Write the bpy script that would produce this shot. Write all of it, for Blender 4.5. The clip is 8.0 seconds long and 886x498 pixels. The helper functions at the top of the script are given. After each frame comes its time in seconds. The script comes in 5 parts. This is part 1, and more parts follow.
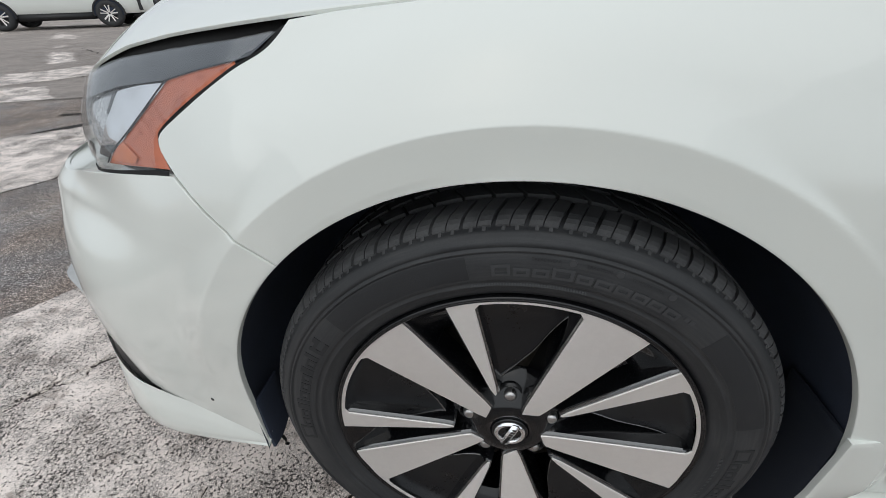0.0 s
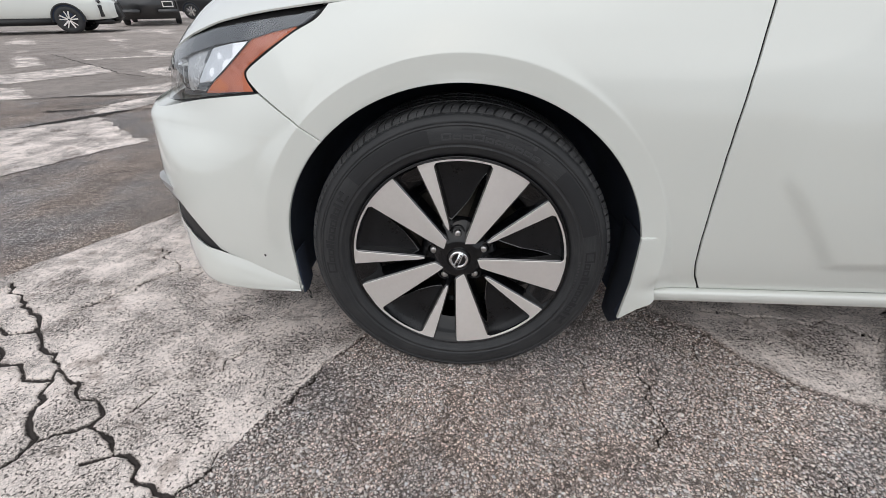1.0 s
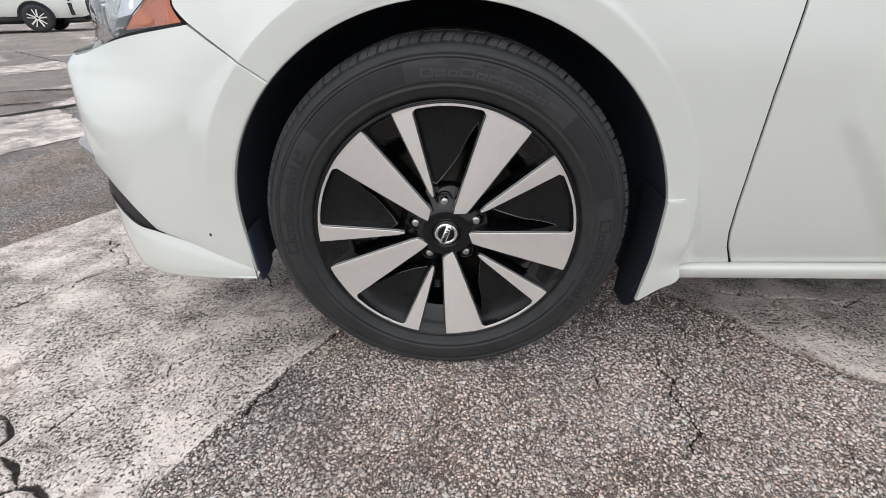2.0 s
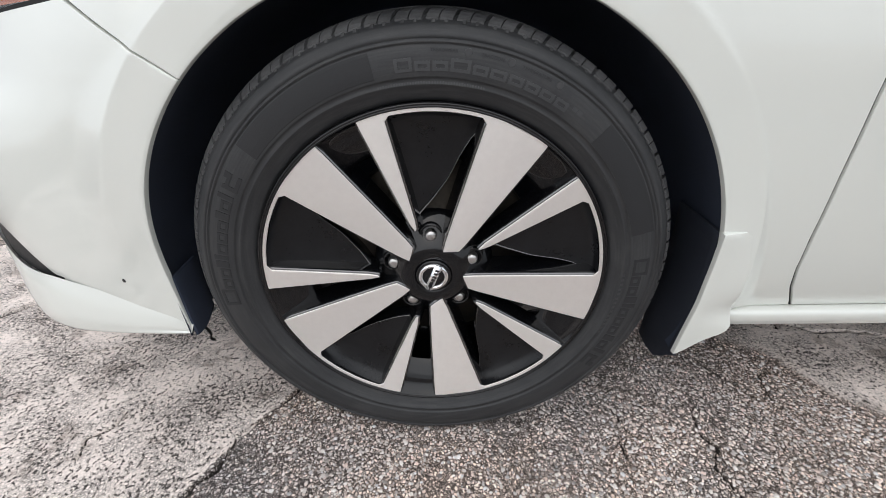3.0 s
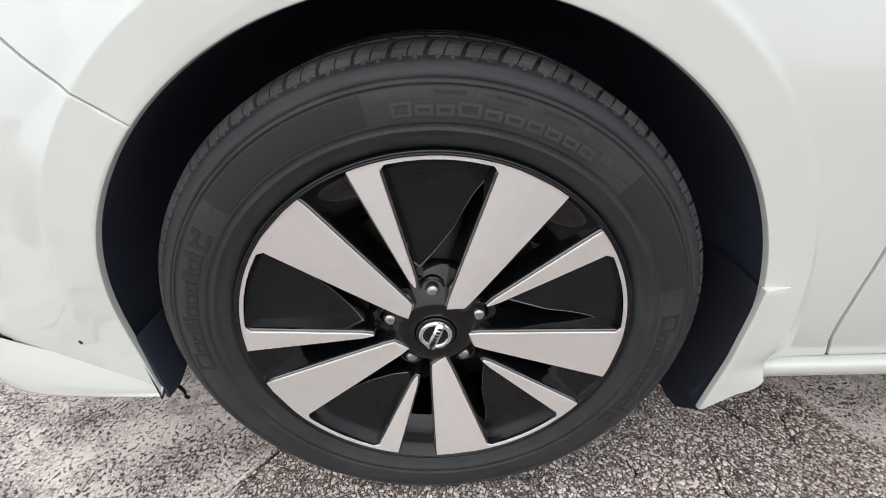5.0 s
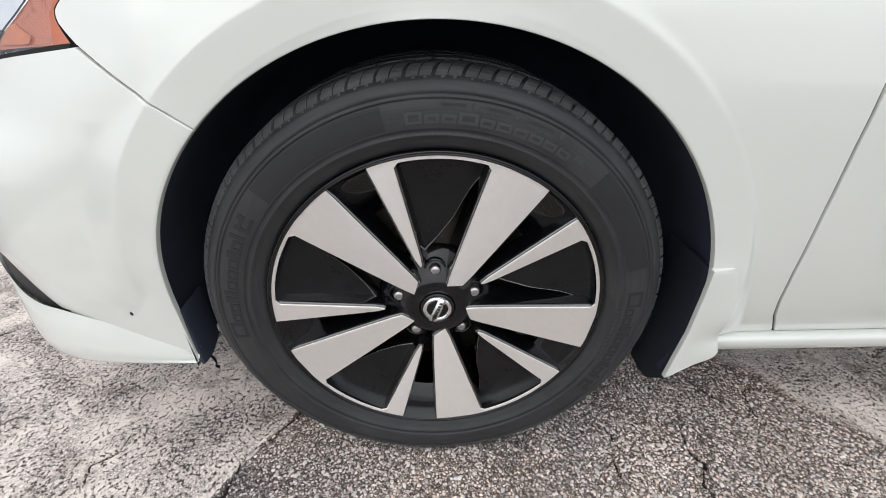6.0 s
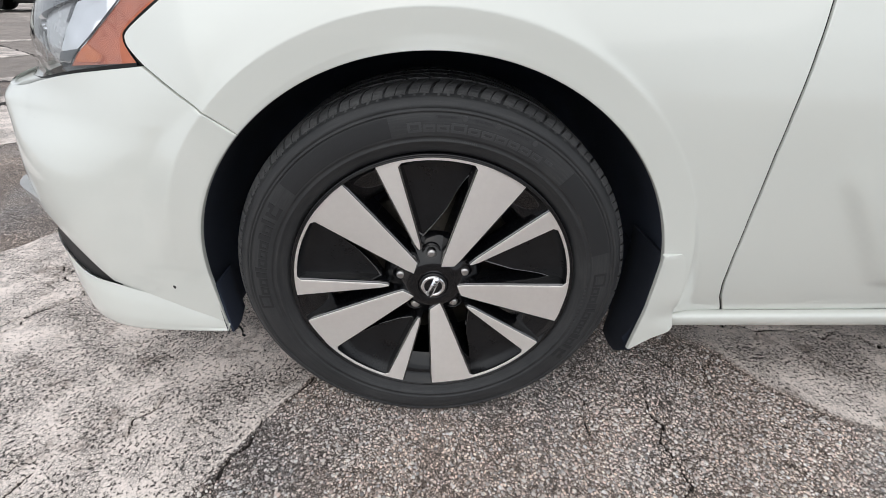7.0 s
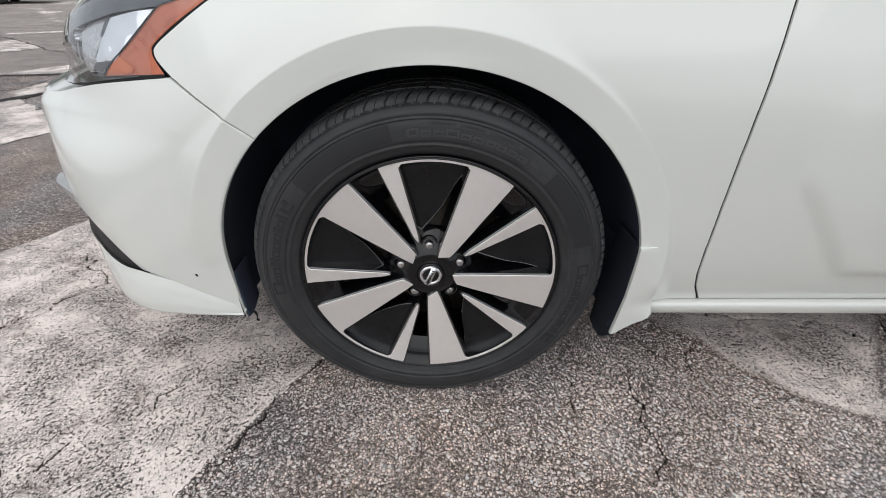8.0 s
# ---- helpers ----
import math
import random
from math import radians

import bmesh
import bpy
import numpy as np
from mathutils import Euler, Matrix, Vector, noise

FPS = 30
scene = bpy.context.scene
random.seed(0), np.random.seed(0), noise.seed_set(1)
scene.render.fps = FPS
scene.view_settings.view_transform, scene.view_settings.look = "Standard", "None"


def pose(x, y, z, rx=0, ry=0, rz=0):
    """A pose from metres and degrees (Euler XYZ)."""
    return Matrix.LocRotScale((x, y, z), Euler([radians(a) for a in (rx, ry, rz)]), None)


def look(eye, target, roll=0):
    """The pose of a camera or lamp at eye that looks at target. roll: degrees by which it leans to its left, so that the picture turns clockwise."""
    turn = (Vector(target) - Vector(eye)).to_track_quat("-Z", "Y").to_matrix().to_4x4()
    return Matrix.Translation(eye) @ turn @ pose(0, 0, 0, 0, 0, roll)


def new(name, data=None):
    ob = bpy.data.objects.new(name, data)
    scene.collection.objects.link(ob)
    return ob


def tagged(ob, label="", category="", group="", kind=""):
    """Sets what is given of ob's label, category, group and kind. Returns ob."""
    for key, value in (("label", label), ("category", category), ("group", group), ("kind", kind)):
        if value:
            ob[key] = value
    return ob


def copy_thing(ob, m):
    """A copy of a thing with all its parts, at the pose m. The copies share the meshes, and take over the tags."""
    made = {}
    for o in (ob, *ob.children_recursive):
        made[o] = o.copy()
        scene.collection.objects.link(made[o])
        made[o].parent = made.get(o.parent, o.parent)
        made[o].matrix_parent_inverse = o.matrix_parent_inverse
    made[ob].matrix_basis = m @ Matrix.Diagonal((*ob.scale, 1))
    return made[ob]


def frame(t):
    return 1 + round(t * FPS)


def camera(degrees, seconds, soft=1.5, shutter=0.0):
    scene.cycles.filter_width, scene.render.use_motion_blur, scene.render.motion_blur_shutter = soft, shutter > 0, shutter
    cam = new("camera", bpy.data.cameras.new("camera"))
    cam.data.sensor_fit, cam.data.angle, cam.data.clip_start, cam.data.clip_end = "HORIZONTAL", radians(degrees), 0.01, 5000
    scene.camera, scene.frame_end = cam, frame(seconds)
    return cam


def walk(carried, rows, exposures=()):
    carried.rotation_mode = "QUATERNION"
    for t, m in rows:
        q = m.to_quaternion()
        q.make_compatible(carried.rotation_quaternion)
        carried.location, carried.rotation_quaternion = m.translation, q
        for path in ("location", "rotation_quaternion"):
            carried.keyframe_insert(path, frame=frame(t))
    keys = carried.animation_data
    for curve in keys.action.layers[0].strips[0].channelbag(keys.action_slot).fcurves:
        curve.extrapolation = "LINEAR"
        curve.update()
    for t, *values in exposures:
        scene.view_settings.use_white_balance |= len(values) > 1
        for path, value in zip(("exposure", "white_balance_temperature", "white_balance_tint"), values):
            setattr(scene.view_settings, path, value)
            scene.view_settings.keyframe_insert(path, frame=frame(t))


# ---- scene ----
cam = camera(92.6, 8.0, soft=0.65)
PATH = [
    (0, (-0.030, -0.349, 0.808), (-0.277, 1.339, -0.235), -1.6),
    (0.5, (0.014, -0.568, 0.808), (-0.138, 1.153, -0.200), -0.5),
    (1, (0.018, -0.771, 0.787), (-0.096, 0.953, -0.221), -0.7),
    (1.2, (0.013, -0.803, 0.757), (-0.094, 0.919, -0.254), -0.9),
    (2.3, (0.018, -0.586, 0.644), (-0.025, 1.141, -0.362), -1.1),
    (2.5, (0.017, -0.551, 0.636), (-0.017, 1.177, -0.369), -1.1),
    (3, (0.015, -0.473, 0.631), (0.010, 1.253, -0.378), -0.9),
    (3.5, (0.010, -0.403, 0.642), (0.028, 1.319, -0.374), -0.8),
    (4, (0.006, -0.365, 0.646), (0.037, 1.355, -0.374), -0.8),
    (5.3, (-0.001, -0.395, 0.663), (0.036, 1.322, -0.361), -0.7),
    (5.5, (-0.006, -0.416, 0.667), (0.049, 1.306, -0.348), -0.3),
    (6, (-0.007, -0.465, 0.685), (0.047, 1.255, -0.334), 0.0),
    (6.5, (-0.005, -0.511, 0.708), (0.051, 1.199, -0.328), 0.5),
    (7, (-0.002, -0.566, 0.730), (0.051, 1.140, -0.313), 0.7),
    (7.5, (0.005, -0.609, 0.761), (0.051, 1.089, -0.297), 0.7),
    (8, (0.011, -0.623, 0.767), (0.041, 1.062, -0.310), 0.5),
]
walk(cam, [(t, look(eye, target, roll)) for t, eye, target, roll in PATH],
     exposures=[(0, -0.44, 6220, 7), (0.5, -0.38, 6270, 9), (1, -0.31, 6340, 10), (2.5, -0.06, 6340, 10), (3.5, 0.08, 6340, 10), (4, 0.12, 6340, 10), (5.5, 0.10, 6360, 10), (6.5, -0.05, 6340, 9), (7, -0.14, 6340, 9), (8, -0.24, 6340, 10)])

# ---------------------------------------------------------------- world and light
world = bpy.data.worlds.new("overcast_sky")
scene.world = world
world.use_nodes = True
wn, wl = world.node_tree.nodes, world.node_tree.links
wn.clear()
sky = wn.new("ShaderNodeTexSky")
sky.sky_type, sky.sun_disc = "NISHITA", False
sky.sun_elevation, sky.sun_rotation = radians(56), radians(194)
sky.dust_density, sky.air_density, sky.ozone_density = 6.0, 1.0, 1.0
cloud = wn.new("ShaderNodeMix")
cloud.data_type = "RGBA"
cloud.inputs[0].default_value = 0.85
# thin overcast: the zenith is a little brighter than the horizon
way = wn.new("ShaderNodeTexCoord")
split = wn.new("ShaderNodeSeparateXYZ")
climb = wn.new("ShaderNodeMapRange")
climb.inputs["To Min"].default_value, climb.inputs["To Max"].default_value = 0.82, 1.0
veil = wn.new("ShaderNodeMix")
veil.data_type, veil.blend_type = "RGBA", "MULTIPLY"
veil.inputs[0].default_value = 1.0
veil.inputs["A"].default_value = (11.95, 12.3, 12.8, 1)
wl.new(way.outputs["Generated"], split.inputs[0])
wl.new(split.outputs["Z"], climb.inputs["Value"])
wl.new(climb.outputs[0], veil.inputs["B"])
wl.new(veil.outputs["Result"], cloud.inputs["B"])
background = wn.new("ShaderNodeBackground")
background.inputs["Strength"].default_value = 0.098
world_out = wn.new("ShaderNodeOutputWorld")
wl.new(sky.outputs[0], cloud.inputs["A"])
wl.new(cloud.outputs["Result"], background.inputs["Color"])
wl.new(background.outputs[0], world_out.inputs[0])

sun = new("sun", bpy.data.lights.new("sun", "SUN"))
sun.data.energy, sun.data.angle, sun.data.color = 1.0, radians(100), (1.0, 0.97, 0.93)
sun.matrix_world = look((0, 0, 10), (1.6, 6.2, 0.5))


# ---------------------------------------------------------------- materials
def material(name, color=(0.5, 0.5, 0.5), rough=0.5, metal=0.0, coat=0.0, coat_rough=0.03):
    m = bpy.data.materials.new(name)
    m.use_nodes = True
    b = m.node_tree.nodes["Principled BSDF"]
    b.inputs["Base Color"].default_value = (*color, 1)
    b.inputs["Roughness"].default_value = rough
    b.inputs["Metallic"].default_value = metal
    b.inputs["Coat Weight"].default_value = coat
    b.inputs["Coat Roughness"].default_value = coat_rough
    return m


def node(m, kind, **inputs):
    n = m.node_tree.nodes.new(kind)
    for key, value in inputs.items():
        n.inputs[key.replace("_", " ")].default_value = value
    return n


def join(m, a, b):
    m.node_tree.links.new(a, b)


def coords(m, scale=(1, 1, 1), which="Object"):
    tc = node(m, "ShaderNodeTexCoord")
    mp = node(m, "ShaderNodeMapping")
    mp.inputs["Scale"].default_value = scale
    join(m, tc.outputs[which], mp.inputs["Vector"])
    return mp.outputs[0]


def noise_tex(m, vec, scale, detail=4.0, rough=0.6):
    n = node(m, "ShaderNodeTexNoise", Scale=scale, Detail=detail, Roughness=rough)
    join(m, vec, n.inputs["Vector"])
    return n.outputs["Fac"]


def ramp(m, fac, *stops):
    r = node(m, "ShaderNodeValToRGB")
    e = r.color_ramp.elements
    while len(e) < len(stops):
        e.new(0.5)
    for el, (p, c) in zip(e, stops):
        el.position = p
        el.color = (*c, 1) if isinstance(c, tuple) else (c, c, c, 1)
    join(m, fac, r.inputs[0])
    return r.outputs[0]


def mixed(m, fac, a, b, blend="MIX"):
    x = node(m, "ShaderNodeMix")
    x.data_type, x.blend_type = "RGBA", blend
    for src, key in ((fac, 0), (a, "A"), (b, "B")):
        if isinstance(src, (int, float)):
            x.inputs[key].default_value = src if key == 0 else (src, src, src, 1)
        elif isinstance(src, tuple):
            x.inputs[key].default_value = (*src, 1)
        else:
            join(m, src, x.inputs[key])
    return x.outputs["Result"]


def math_node(m, op, a, b=0.0, c=0.0, clamp=False):
    x = node(m, "ShaderNodeMath")
    x.operation, x.use_clamp = op, clamp
    for i, s in enumerate((a, b, c)):
        if isinstance(s, (int, float)):
            x.inputs[i].default_value = s
        else:
            join(m, s, x.inputs[i])
    return x.outputs[0]


def bump(m, height, strength, distance):
    b = node(m, "ShaderNodeBump", Strength=strength, Distance=distance)
    join(m, height, b.inputs["Height"])
    join(m, b.outputs[0], m.node_tree.nodes["Principled BSDF"].inputs["Normal"])
    return b


def shader(m):
    return m.node_tree.nodes["Principled BSDF"]


def worn(m, color_a, color_b, scale, rough_a, rough_b, relief=0.0, distance=0.001, fine=120.0):
    """Two-scale variation of colour and gloss, with a fine relief."""
    v = coords(m)
    big, small = noise_tex(m, v, scale), noise_tex(m, v, fine, 3.0)
    f = math_node(m, "MULTIPLY_ADD", small, 0.35, math_node(m, "MULTIPLY", big, 0.65))
    join(m, ramp(m, f, (0.35, color_a), (0.65, color_b)), shader(m).inputs["Base Color"])
    join(m, ramp(m, f, (0.35, rough_a), (0.65, rough_b)), shader(m).inputs["Roughness"])
    if relief:
        bump(m, small, relief, distance)
    return m


def gloss(m, ior, coat_ior=1.5):
    shader(m).inputs["IOR"].default_value = ior
    shader(m).inputs["Coat IOR"].default_value = coat_ior
    return m


paint = worn(material("white_paint", (0.8, 0.8, 0.79), 0.3, 0.0, 1.0, 0.008), (0.729, 0.750, 0.704), (0.743, 0.764, 0.718), 1.5, 0.36, 0.40, fine=2.0)
gloss(paint, 1.4, 1.72)
rubber = worn(material("tyre_rubber", rough=0.7), (0.0180, 0.0194, 0.0216), (0.037, 0.0381, 0.0398), 13.0, 0.50, 0.68, 0.25, 0.0006, 400.0)


def scuffed(m):
    """Scuffs and dust that run round the wheel."""
    tc, xyz, both = node(m, "ShaderNodeTexCoord"), node(m, "ShaderNodeSeparateXYZ"), node(m, "ShaderNodeCombineXYZ")
    join(m, tc.outputs["Object"], xyz.inputs[0])
    x, z = xyz.outputs["X"], xyz.outputs["Z"]
    r = math_node(m, "SQRT", math_node(m, "ADD", math_node(m, "MULTIPLY", x, x), math_node(m, "MULTIPLY", z, z)))
    join(m, math_node(m, "MULTIPLY", r, 300.0), both.inputs["X"])
    join(m, math_node(m, "MULTIPLY", math_node(m, "ARCTAN2", x, z), 5.0), both.inputs["Y"])
    streak = noise_tex(m, both.outputs[0], 1.0, 5.0, 0.65)
    old = shader(m).inputs["Base Color"].links[0].from_socket
    col = mixed(m, 1.0, old, ramp(m, streak, (0.34, (0.76, 0.77, 0.79)), (0.52, 1.0), (0.72, (1.42, 1.38, 1.3))), "MULTIPLY")
    join(m, col, shader(m).inputs["Base Color"])


scuffed(rubber)
tread_rubber = worn(material("tread_rubber", rough=0.7), (0.030, 0.031, 0.033), (0.075, 0.076, 0.077), 14.0, 0.5, 0.75, 0.3, 0.0008, 300.0)
flap_rubber = worn(material("flap_rubber", rough=0.75), (0.011, 0.014, 0.022), (0.019, 0.024, 0.036), 12.0, 0.6, 0.8, 0.3, 0.001, 500.0)
liner_felt = worn(material("liner_felt", rough=0.95), (0.022, 0.030, 0.050), (0.034, 0.045, 0.073), 12.0, 0.9, 1.0, 0.3, 0.001, 500.0)
gloss_black = worn(material("gloss_black", rough=0.2), (0.0035, 0.0037, 0.0045), (0.006, 0.0063, 0.0075), 20.0, 0.05, 0.12)
shader(gloss_black).inputs["Specular IOR Level"].default_value = 0.5
lacquer_black = worn(material("lacquer_black", rough=0.1, coat=1.0, coat_rough=0.04), (0.003, 0.0032, 0.004), (0.005, 0.0053, 0.0065), 20.0, 0.08, 0.14)
gloss(lacquer_black, 1.6, 2.1)
# near-black for rubber seals and for the shade painted into gaps
void_black = worn(material("void_black", rough=0.9), (0.003, 0.003, 0.003), (0.005, 0.005, 0.005), 20.0, 0.8, 0.95)
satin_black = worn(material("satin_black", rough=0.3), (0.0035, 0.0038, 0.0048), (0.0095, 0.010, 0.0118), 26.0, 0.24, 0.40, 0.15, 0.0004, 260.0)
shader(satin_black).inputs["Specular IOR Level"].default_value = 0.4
machined = worn(material("machined_alloy", rough=0.4, metal=0.6), (0.855, 0.82, 0.785), (0.915, 0.88, 0.845), 5.0, 0.34, 0.42)


def turned(m):
    """Turned on a lathe: fine grooves round the hub spread the gloss outwards from it."""
    tc, flat, unit = node(m, "ShaderNodeTexCoord"), node(m, "ShaderNodeVectorMath"), node(m, "ShaderNodeVectorMath")
    flat.operation, unit.operation = "MULTIPLY", "NORMALIZE"
    flat.inputs[1].default_value = (1, 0, 1)
    join(m, tc.outputs["Object"], flat.inputs[0])
    join(m, flat.outputs[0], unit.inputs[0])
    join(m, unit.outputs[0], shader(m).inputs["Tangent"])
    shader(m).inputs["Anisotropic"].default_value = 0.75


turned(machined)
chrome = material("chrome", (0.92, 0.92, 0.93), 0.08, 1.0)
steel = worn(material("steel", rough=0.3, metal=1.0), (0.50, 0.49, 0.48), (0.62, 0.61, 0.60), 40.0, 0.22, 0.4)
iron = worn(material("brake_iron", rough=0.6, metal=0.8), (0.045, 0.041, 0.037), (0.11, 0.095, 0.078), 30.0, 0.45, 0.7)
amber_plastic = worn(material("amber_plastic", rough=0.25, coat=0.5), (0.42, 0.088, 0.026), (0.58, 0.145, 0.050), 25.0, 0.2, 0.4)
amber_lamp = worn(material("amber_lamp", rough=0.2, coat=0.6), (0.55, 0.118, 0.014), (0.66, 0.165, 0.026), 60.0, 0.15, 0.3)
silver_reflector = worn(material("silver_reflector", rough=0.25, metal=0.35, coat=1.0), (0.40, 0.41, 0.42), (0.62, 0.63, 0.64), 18.0, 0.18, 0.32)
dark_bezel = worn(material("dark_bezel", rough=0.3, metal=0.3), (0.06, 0.064, 0.069), (0.11, 0.115, 0.121), 15.0, 0.16, 0.28)
bezel = worn(material("headlight_bezel", rough=0.3, metal=0.3), (0.075, 0.081, 0.090), (0.125, 0.133, 0.145), 15.0, 0.08, 0.16)
satin_trim = worn(material("satin_trim", rough=0.35, metal=0.6), (0.42, 0.42, 0.42), (0.5, 0.5, 0.5), 30.0, 0.3, 0.45)
dark_glass = material("dark_glass", (0.015, 0.017, 0.018), 0.05, 0.0, 1.0, 0.01)
dark_paint = worn(material("dark_paint", rough=0.35, coat=1.0), (0.012, 0.012, 0.014), (0.02, 0.02, 0.022), 3.0, 0.3, 0.4)


def clear_cover(name):
    """A clear moulded cover: it lets light pass and mirrors by the angle."""
    m = bpy.data.materials.new(name)
    m.use_nodes = True
    n, l = m.node_tree.nodes, m.node_tree.links
    n.clear()
    clear, mirror, mix, weight, out = (n.new("ShaderNode" + k) for k in ("BsdfTransparent", "BsdfGlossy", "MixShader", "LayerWeight", "OutputMaterial"))
    clear.inputs["Color"].default_value = (0.93, 0.94, 0.95, 1)
    mirror.inputs["Roughness"].default_value = 0.03
    weight.inputs["Blend"].default_value = 0.5
    steep = math_node(m, "POWER", weight.outputs["Facing"], 5.0)
    l.new(math_node(m, "MULTIPLY_ADD", steep, 0.88, 0.09), mix.inputs[0])
    l.new(clear.outputs[0], mix.inputs[1])
    l.new(mirror.outputs[0], mix.inputs[2])
    l.new(mix.outputs[0], out.inputs[0])
    return m


clear_lens = clear_cover("clear_lens")
black_plastic = worn(material("black_plastic", rough=0.5), (0.012, 0.012, 0.013), (0.022, 0.022, 0.023), 15.0, 0.4, 0.6, 0.2, 0.0005, 300.0)


# ---------------------------------------------------------------- mesh helpers
def link_mesh(name, verts, faces, mat, parent=None, label="", smooth=True):
    me = bpy.data.meshes.new(name)
    me.from_pydata([tuple(v) for v in verts], [], [tuple(f) for f in faces])
    me.update()
    if smooth:
        me.polygons.foreach_set("use_smooth", [True] * len(me.polygons))
    me.materials.append(mat)
    ob = new(name, me)
    ob.parent = parent
    return tagged(ob, label)


def part(name, bm, mat, parent, label="", smooth=True):
    me = bpy.data.meshes.new(name)
    bm.to_mesh(me)
    bm.free()
    if smooth:
        me.polygons.foreach_set("use_smooth", [True] * len(me.polygons))
    me.materials.append(mat)
    ob = new(name, me)
    ob.parent = parent
    return tagged(ob, label)


def thing(name, label, category, at=(0, 0, 0), group=""):
    ob = new(name)
    ob.matrix_world = Matrix.Translation(at)
    return tagged(ob, label, category, group)


def grid_faces(nu, nv, closed=False):
    """Quads of a grid of nu rows of nv points; closed: the rows join up in a ring."""
    out = []
    for i in range(nu if closed else nu - 1):
        for j in range(nv - 1):
            a, b = i * nv + j, ((i + 1) % nu) * nv + j
            out.append((a, b, b + 1, a + 1))
    return out


def smoothed(ob, degrees=40):
    """Keeps edges sharper than that angle."""
    me = ob.data
    bm = bmesh.new()
    bm.from_mesh(me)
    for e in bm.edges:
        e.smooth = len(e.link_faces) == 2 and e.calc_face_angle(0) < radians(degrees)
    bm.to_mesh(me)
    bm.free()
    return ob


def resampled(points, n):
    """n points evenly along a polyline (any dimension)."""
    p = np.array(points, float)
    s = np.r_[0, np.cumsum(np.linalg.norm(np.diff(p, axis=0), axis=1))]
    at = np.linspace(0, s[-1], n)
    return np.stack([np.interp(at, s, p[:, k]) for k in range(p.shape[1])], 1)


def catmull(points, n, closed=False):
    """n points along a smooth curve through the points."""
    p = np.array(points, float)
    if closed:
        p = np.concatenate([p[-1:], p, p[:2]])
    else:
        p = np.concatenate([2 * p[:1] - p[1:2], p, 2 * p[-1:] - p[-2:-1]])
    m = len(p) - 3
    t = np.linspace(0, m, n, endpoint=not closed)
    i = np.minimum(t.astype(int), m - 1)
    f = (t - i).reshape(-1, *[1] * (p.ndim - 1))
    a, b, c, d = p[i], p[i + 1], p[i + 2], p[i + 3]
    return 0.5 * (2 * b + (c - a) * f + (2 * a - 5 * b + 4 * c - d) * f ** 2 + (3 * b - a - 3 * c + d) * f ** 3)


# ---------------------------------------------------------------- the car's side: one surface, cut into panels
HUB = (0.0, 0.305)
ARCH, RING = 0.362, 0.408
XS = np.array([-0.95, -0.82, -0.75, -0.65, -0.55, -0.42, -0.28, 0.0, 0.42, 1.7])
ZS = np.array([0.18, 0.30, 0.40, 0.50, 0.565, 0.574, 0.60, 0.66, 0.74, 0.83])
SIDE = np.array([
    [0.86, 0.86, 0.86, 0.86, 0.86, 0.862, 0.87, 0.92, 1, 1.15],
    [0.45, 0.439, 0.438, 0.45, 0.436, 0.44, 0.4635, 0.5306, 0.64, 0.79],
    [0.22, 0.1973, 0.1832, 0.198, 0.2045, 0.209, 0.2436, 0.3122, 0.42, 0.57],
    [0.12, 0.097, 0.07765, 0.0899, 0.1341, 0.1386, 0.1593, 0.1907, 0.255, 0.38],
    [0.06, 0.0325, 0.02985, 0.0411, 0.0834, 0.0874, 0.09892, 0.1148, 0.165, 0.265],
    [0.026, 0.0185, 0.0153, 0.0168, 0.0287, 0.0312, 0.03965, 0.06866, 0.108, 0.19],
    [0.01, 0.002, -0.003, -0.006, -0.006, -0.0055, -0.003, 0.012, 0.066, 0.14],
    [0.01, 0.002, -0.004, -0.007, -0.008, -0.008, -0.008, -0.008, 0.014, 0.082],
    [0.045, 0.01, -0.002, -0.006, -0.0065, -0.0062, -0.005, 0.003, 0.03, 0.066],
    [0.05, 0.014, 0, -0.006, -0.007, -0.0067, -0.0055, 0.001, 0.024, 0.056]])


def pchip(xs, ys, x):
    """Shape-keeping cubic through (xs, ys[k]), along the first axis of ys."""
    h = np.diff(xs)
    d = np.diff(ys, axis=0) / h.reshape(-1, *[1] * (ys.ndim - 1))
    m = np.zeros_like(ys)
    a, b = d[:-1], d[1:]
    m[1:-1] = np.where(a * b > 0, 2 * a * b / np.where(np.abs(a + b) < 1e-9, 1e-9, a + b), 0)
    m[0], m[-1] = d[0], d[-1]
    i = np.clip(np.searchsorted(xs, x) - 1, 0, len(h) - 1)
    t = (x - xs[i]) / h[i]
    return i, t, h[i], m


def rolled(x, z):
    """How far inward the body's side lies at (x, z)."""
    x, z = np.asarray(x, float), np.asarray(z, float)
    shape = x.shape
    x, z = np.clip(x.ravel(), XS[0], XS[-1]), np.clip(z.ravel(), ZS[0], ZS[-1])
    rows = np.zeros((len(ZS), len(x)))
    for k in range(len(ZS)):
        i, t, h, m = pchip(XS, SIDE[:, k], x)
        y0, y1 = SIDE[i, k], SIDE[i + 1, k]
        rows[k] = (2 * t**3 - 3 * t**2 + 1) * y0 + (t**3 - 2 * t**2 + t) * h * m[i] + (3 * t**2 - 2 * t**3) * y1 + (t**3 - t**2) * h * m[i + 1]
    i, t, h, m = pchip(ZS, rows, z)
    n = np.arange(len(x))
    y = (2 * t**3 - 3 * t**2 + 1) * rows[i, n] + (t**3 - 2 * t**2 + t) * h * m[i, n] + (3 * t**2 - 2 * t**3) * rows[i + 1, n] + (t**3 - t**2) * h * m[i + 1, n]
    return y.reshape(shape)


